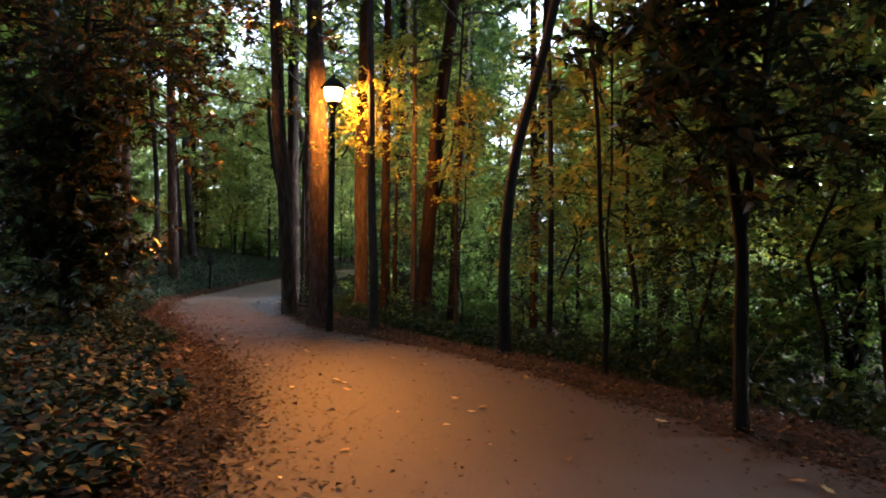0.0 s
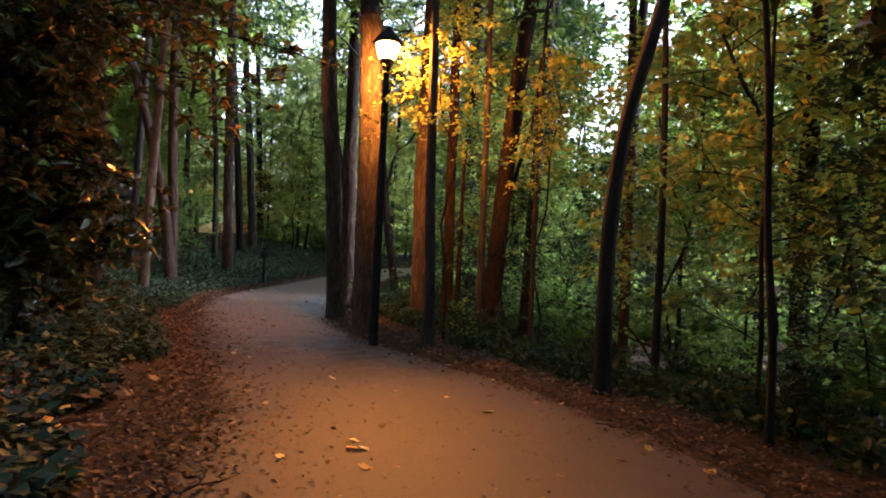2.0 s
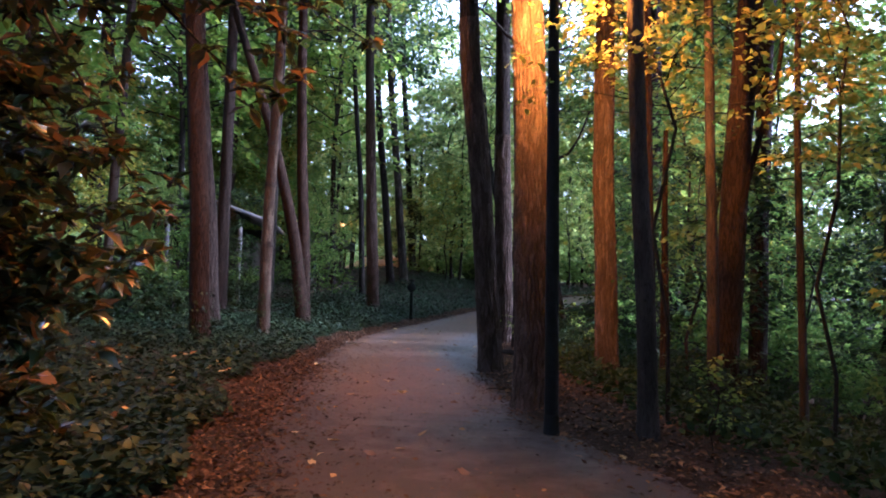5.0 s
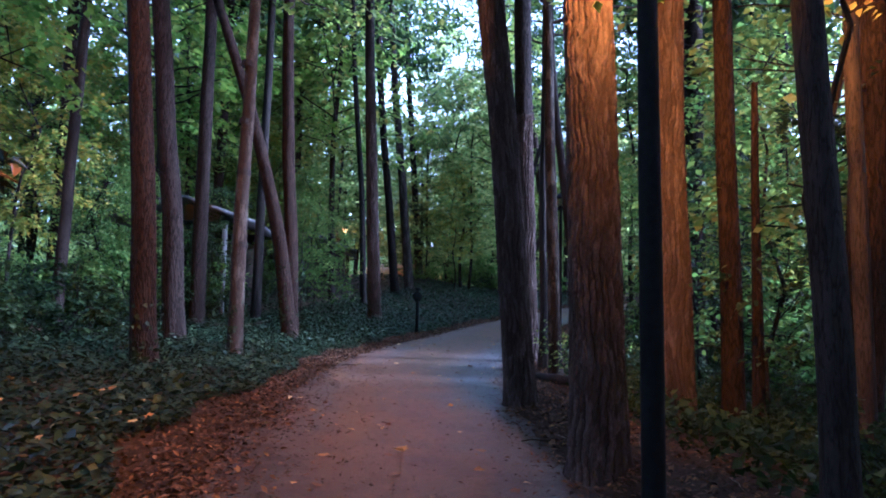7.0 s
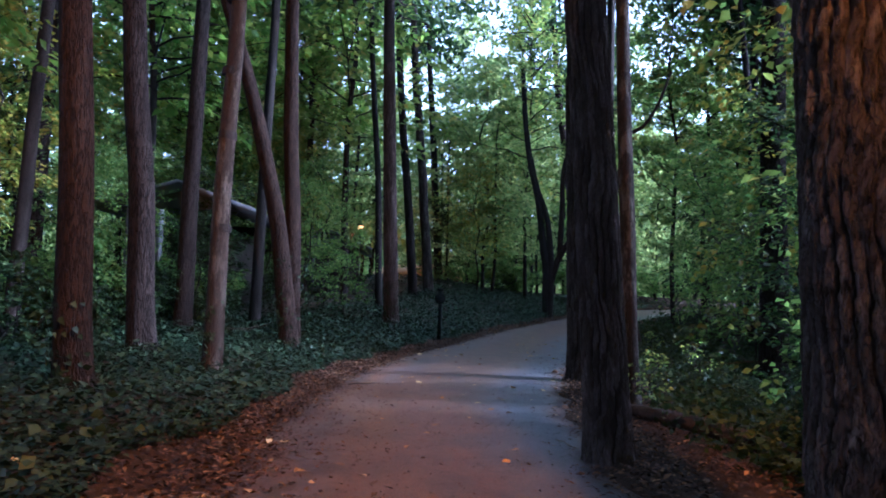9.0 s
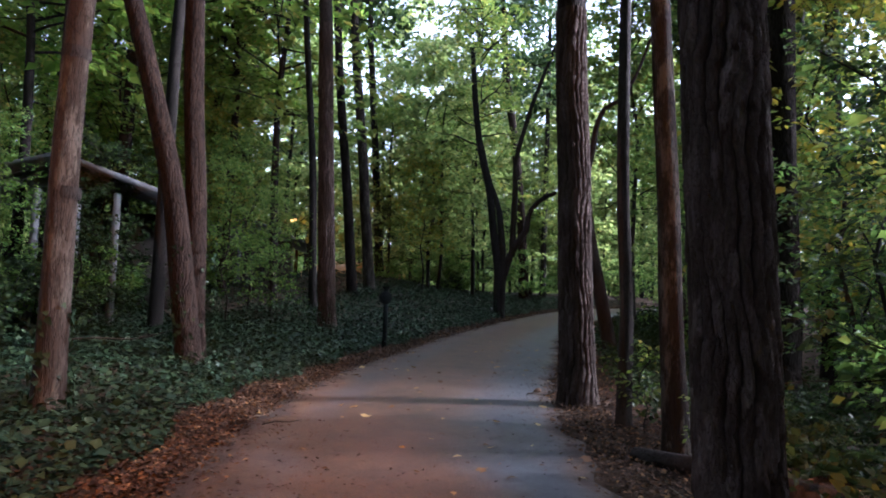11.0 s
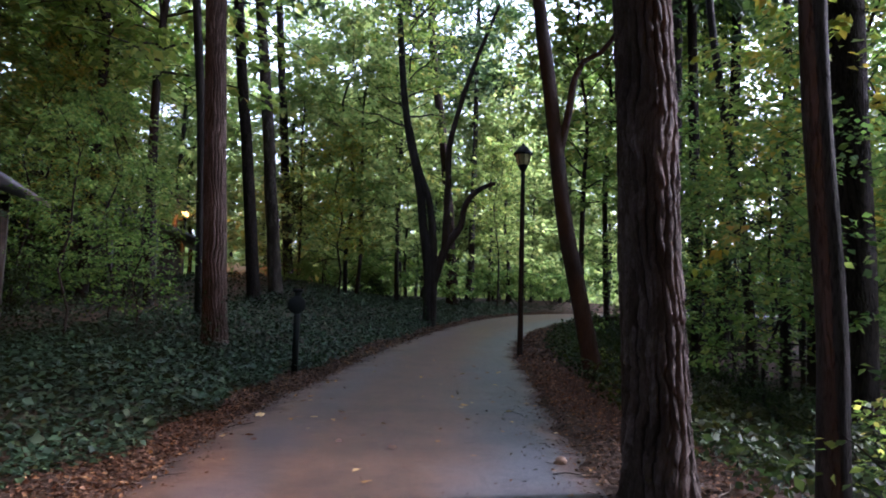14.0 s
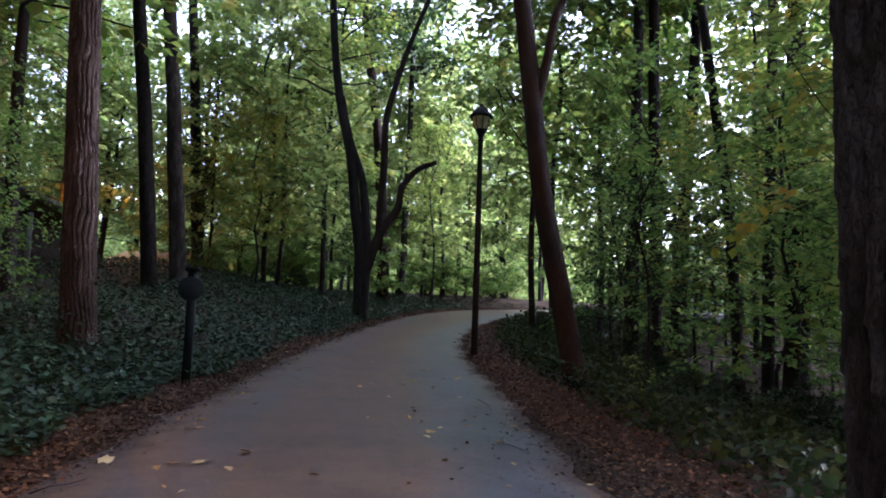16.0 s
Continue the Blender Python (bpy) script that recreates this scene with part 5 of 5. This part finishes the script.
# a low wooded rise closes the horizon, brightened by its own emission
m, nt, p = blank("glowing_distant_wood")
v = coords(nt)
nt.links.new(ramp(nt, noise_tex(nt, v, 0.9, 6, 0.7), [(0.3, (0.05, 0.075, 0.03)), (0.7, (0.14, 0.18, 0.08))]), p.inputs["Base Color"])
# Faint sage emission stands in for light on the far wood.
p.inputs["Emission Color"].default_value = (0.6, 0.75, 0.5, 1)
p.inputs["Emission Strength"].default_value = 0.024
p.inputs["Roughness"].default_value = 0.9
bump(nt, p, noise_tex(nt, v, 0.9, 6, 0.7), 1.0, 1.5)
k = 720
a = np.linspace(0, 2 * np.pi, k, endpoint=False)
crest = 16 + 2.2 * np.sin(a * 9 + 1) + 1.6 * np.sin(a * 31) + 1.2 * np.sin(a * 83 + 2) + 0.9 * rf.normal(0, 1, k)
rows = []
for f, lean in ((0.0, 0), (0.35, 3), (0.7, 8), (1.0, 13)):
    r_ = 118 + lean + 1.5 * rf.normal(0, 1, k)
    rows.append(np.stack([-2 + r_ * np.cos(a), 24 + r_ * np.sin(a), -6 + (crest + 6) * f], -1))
tagged(new("backdrop", mesh_of("backdrop", np.vstack(rows), grid_faces(4, k, True), m)), "far wooded rise with added pale glow", "backdrop", kind="structure")


# ---------------------------------------------------------------- climbing ivy, sticks, stone and other small things
def climbing_ivy(line, radius, z_top, n, seed, label):
    """Ivy leaves clinging round the foot of a trunk."""
    r_ = np.random.default_rng(seed)
    p = np.array(line, float)
    z = p[0, 2] + (z_top - p[0, 2]) * r_.uniform(0, 1, n) ** 1.7
    side = r_.choice([0.6, 2.2, 4.4], n) + r_.normal(0, 0.5, n) + 0.4 * np.sin(z * 3)
    c = np.stack([np.interp(z, p[:, 2], p[:, 0]), np.interp(z, p[:, 2], p[:, 1]), z], -1)
    out = np.stack([np.cos(side), np.sin(side), np.zeros(n)], -1)
    P = c + out * (radius * (1 + 0.35 * np.exp(-(z - p[0, 2]) / 0.3)) + r_.uniform(0.0, 0.06, n))[:, None]
    w = np.stack([-np.sin(side), np.cos(side), -0.8 + 0 * side], -1) * r_.choice([-1, 1], (n, 1)) + np.array([0, 0, -0.6])
    v, f = leaves(P, w, out + r_.normal(0, 0.35, (n, 3)), 0.07 * r_.uniform(0.6, 1.3, n), IVY)
    return tagged(new("climbing_ivy", mesh_of("climbing_ivy", v, f, LEAF_IVY)), label, "ivy", kind="stuff")


climbing_ivy([(-6.9, 24.55, 0.2), (-7.0, 24.5, 2.4)], 0.33, 2.1, 420, 61, "ivy climbing the foot of a forked pine")
climbing_ivy([(-6.35, 20.78, 0.2), (-6.35, 20.78, 2.6)], 0.15, 1.3, 170, 62, "ivy climbing the foot of a leaning trunk")
climbing_ivy([(-6.4, 18.25, 0.4), (-6.49, 18.19, 2.3)], 0.19, 1.2, 130, 63, "ivy climbing the foot of a pine")
climbing_ivy([(-7.12, 32.4, 0.2), (-7.25, 32.36, 3.0)], 0.25, 1.9, 260, 64, "ivy climbing the foot of a tall trunk")
climbing_ivy([(-2.85, 45.18, 0.5), (-2.92, 45.18, 2.5)], 0.3, 1.6, 160, 65, "ivy climbing the foot of the forked tree")


def stick(points, r0, label, material, name="fallen_branch", group=""):
    """A bare branch with two side shoots."""
    p = np.array(points, float)
    root = thing(name, tuple(p[0]), label, "branch", group)
    p = p - p[0]
    part("branch", mesh_of("branch", *tube(p, np.linspace(r0, r0 * 0.35, len(p)), 7, 0.12, lumps(r0 * 900, 0.12)), material, True), root)
    k = len(p) // 2
    for s in (-1, 1):
        d = p[k] - p[k - 1]
        q = np.stack([p[k], p[k] + d * 0.3 + np.array([s * 0.12, 0.05, 0.1]) * np.linalg.norm(d)])
        part("shoot", mesh_of("shoot", *tube(q, (r0 * 0.5, r0 * 0.2), 5, 0.2), material, True), root)
    return root


PALE_WOOD = plain_bark("bare_weathered_wood", (0.12, 0.09, 0.07), (0.3, 0.25, 0.2))


def on_ground(x, y, up):
    return (x, y, float(height(x, y)) + up)


stick([on_ground(-9.5, 24.5, 0.1), on_ground(-8.8, 24.8, 0.25), on_ground(-8.1, 25.1, 0.3), on_ground(-7.4, 25.25, 0.55)], 0.022, "thin bare arching branch above the ivy", BARK_PALE)
stick([on_ground(5.8, 9.0, 0.3), on_ground(6.4, 9.3, 0.5), on_ground(7.3, 9.4, 0.6), on_ground(8.2, 9.6, 0.75)], 0.03, "pale dead branch lying on the slope", PALE_WOOD)
stick([on_ground(5.0, 7.2, 0.05), on_ground(5.15, 7.25, 0.4), on_ground(5.35, 7.2, 0.75), on_ground(5.4, 7.1, 1.0)], 0.012, "thin pale dead stem on the slope", PALE_WOOD)
stick([on_ground(5.3, 14.4, 0.1), on_ground(5.0, 14.5, 0.7), on_ground(4.4, 14.6, 1.2), on_ground(3.6, 14.6, 1.35)], 0.03, "dark bent dead branch among the undergrowth", BARK_DARK)
stick([on_ground(7.6, 18, 0.4), on_ground(6.8, 18.1, 0.8), on_ground(5.9, 18.2, 0.9), on_ground(5.2, 18.2, 1.3)], 0.04, "dark leaning dead branch among the undergrowth", BARK_DARK)

twig_me = [mesh_of("twig", *tube([(0, 0, 0), (0.11, 0.02, 0.01), (0.2, -0.01, 0.008), (0.33, 0.03, 0.004)], (0.005, 0.0045, 0.004, 0.002), 5, 0.2), m_, True) for m_ in (BARK_DARK, PALE_WOOD)]
for i in range(110):
    y = float(rg.uniform(2, 34))
    left = rg.uniform() < 0.4
    x = float(left_edge(y)) + 0.3 - float(rg.gamma(1.5, 0.4)) if left else float(right_edge(y)) - 0.4 + float(rg.gamma(1.6, 0.5))
    z = max(float(height(x, y)), float(path_z(x, y)) if path_gap(x, y) < 0 else -9) + 0.03
    o = tagged(new("twig", twig_me[i % 2]), "small dry twig among the fallen leaves", "twig", "twigs by the path")
    o.matrix_world = pose(x, y, z, rg.normal(0, 6), rg.normal(0, 6), rg.uniform(0, 360)) @ Matrix.Diagonal((*([rg.uniform(0.5, 1.4)] * 3), 1))


def stone(x, y, size, seed, label):
    r_ = np.random.default_rng(seed)
    bm = bmesh.new()
    bmesh.ops.create_icosphere(bm, subdivisions=3, radius=1.0)
    ph = r_.uniform(0, 6, 6)
    for q in bm.verts:
        c = q.co
        k = 1 + 0.14 * math.sin(c.x * 3 + ph[0]) * math.sin(c.y * 2.6 + ph[1]) + 0.1 * math.sin(c.z * 4 + c.x * 2 + ph[2])
        q.co = Vector((c.x * k * size, c.y * k * size * 0.8, max(-0.35, c.z * k) * size * 0.72))
    me = bpy.data.meshes.new("stone")
    bm.to_mesh(me)
    bm.free()
    me.materials.append(STONE)
    me.polygons.foreach_set("use_smooth", np.ones(len(me.polygons), bool))
    o = tagged(new("stone", me), label, "stone")
    o.location = (x, y, float(path_z(x, y)) + size * 0.2)
    return o


STONE = simple("brown_stone", (0.16, 0.1, 0.065), 0.85, 0.0, 0.4, 30)
stone(-1.72, 25.24, 0.06, 3, "small brown stone lying on the path's edge")
stone(-1.62, 22.9, 0.035, 4, "small brown stone lying on the path's edge")

# dark scars ring the pale leaning trunk
for z, k in ((2.2, 0.9), (3.55, 1.0), (4.5, 1.1), (5.6, 1.0)):
    v, f = tube([(-6.335, 20.79, z), (-6.332, 20.79, z + 0.05), (-6.33, 20.791, z + 0.11)], (0.13, 0.137 - 0.004 * z / 5, 0.128), 20, 0.02, lumps(z, 0.05))
    scar = new("scar", mesh_of("scar", v, f, BARK_DARK, True))
    for tree in [o for o in scene.objects if o.name.startswith("leaning_tree")]:
        scar.parent = tree
        scar.location = -tree.location

# leafy shoots on the verge
shoot = small_tree(71, 1.1, 0.3, 9, 0.35, 0.075, 16, LEAF_GREEN, 0.012, "thin shoot with a few yellow-green leaves", "seedling", wander=0.15)
SEEDLINGS = [(-0.7, 22.3, 0.9), (-0.4, 20.6, 0.8), (0.6, 30.5, 0.7), (1.4, 12.9, 0.8), (0.9, 33.5, 0.6), (0.7, 24.5, 0.9)]
for x, y, s in SEEDLINGS:
    plant(shoot, x, y, s, 90 * x)
for c in list(shoot.children_recursive) + [shoot]:
    bpy.data.objects.remove(c)
sap = small_tree(72, 6.4, 0.3, 22, 0.9, 0.1, 60, LEAF_YELLOW, 0.06, "slender sapling with small yellow-green leaves", "young_tree", wander=0.12)
sap.location = (4.3, 9.6, float(height(4.3, 9.6)) - 0.05)
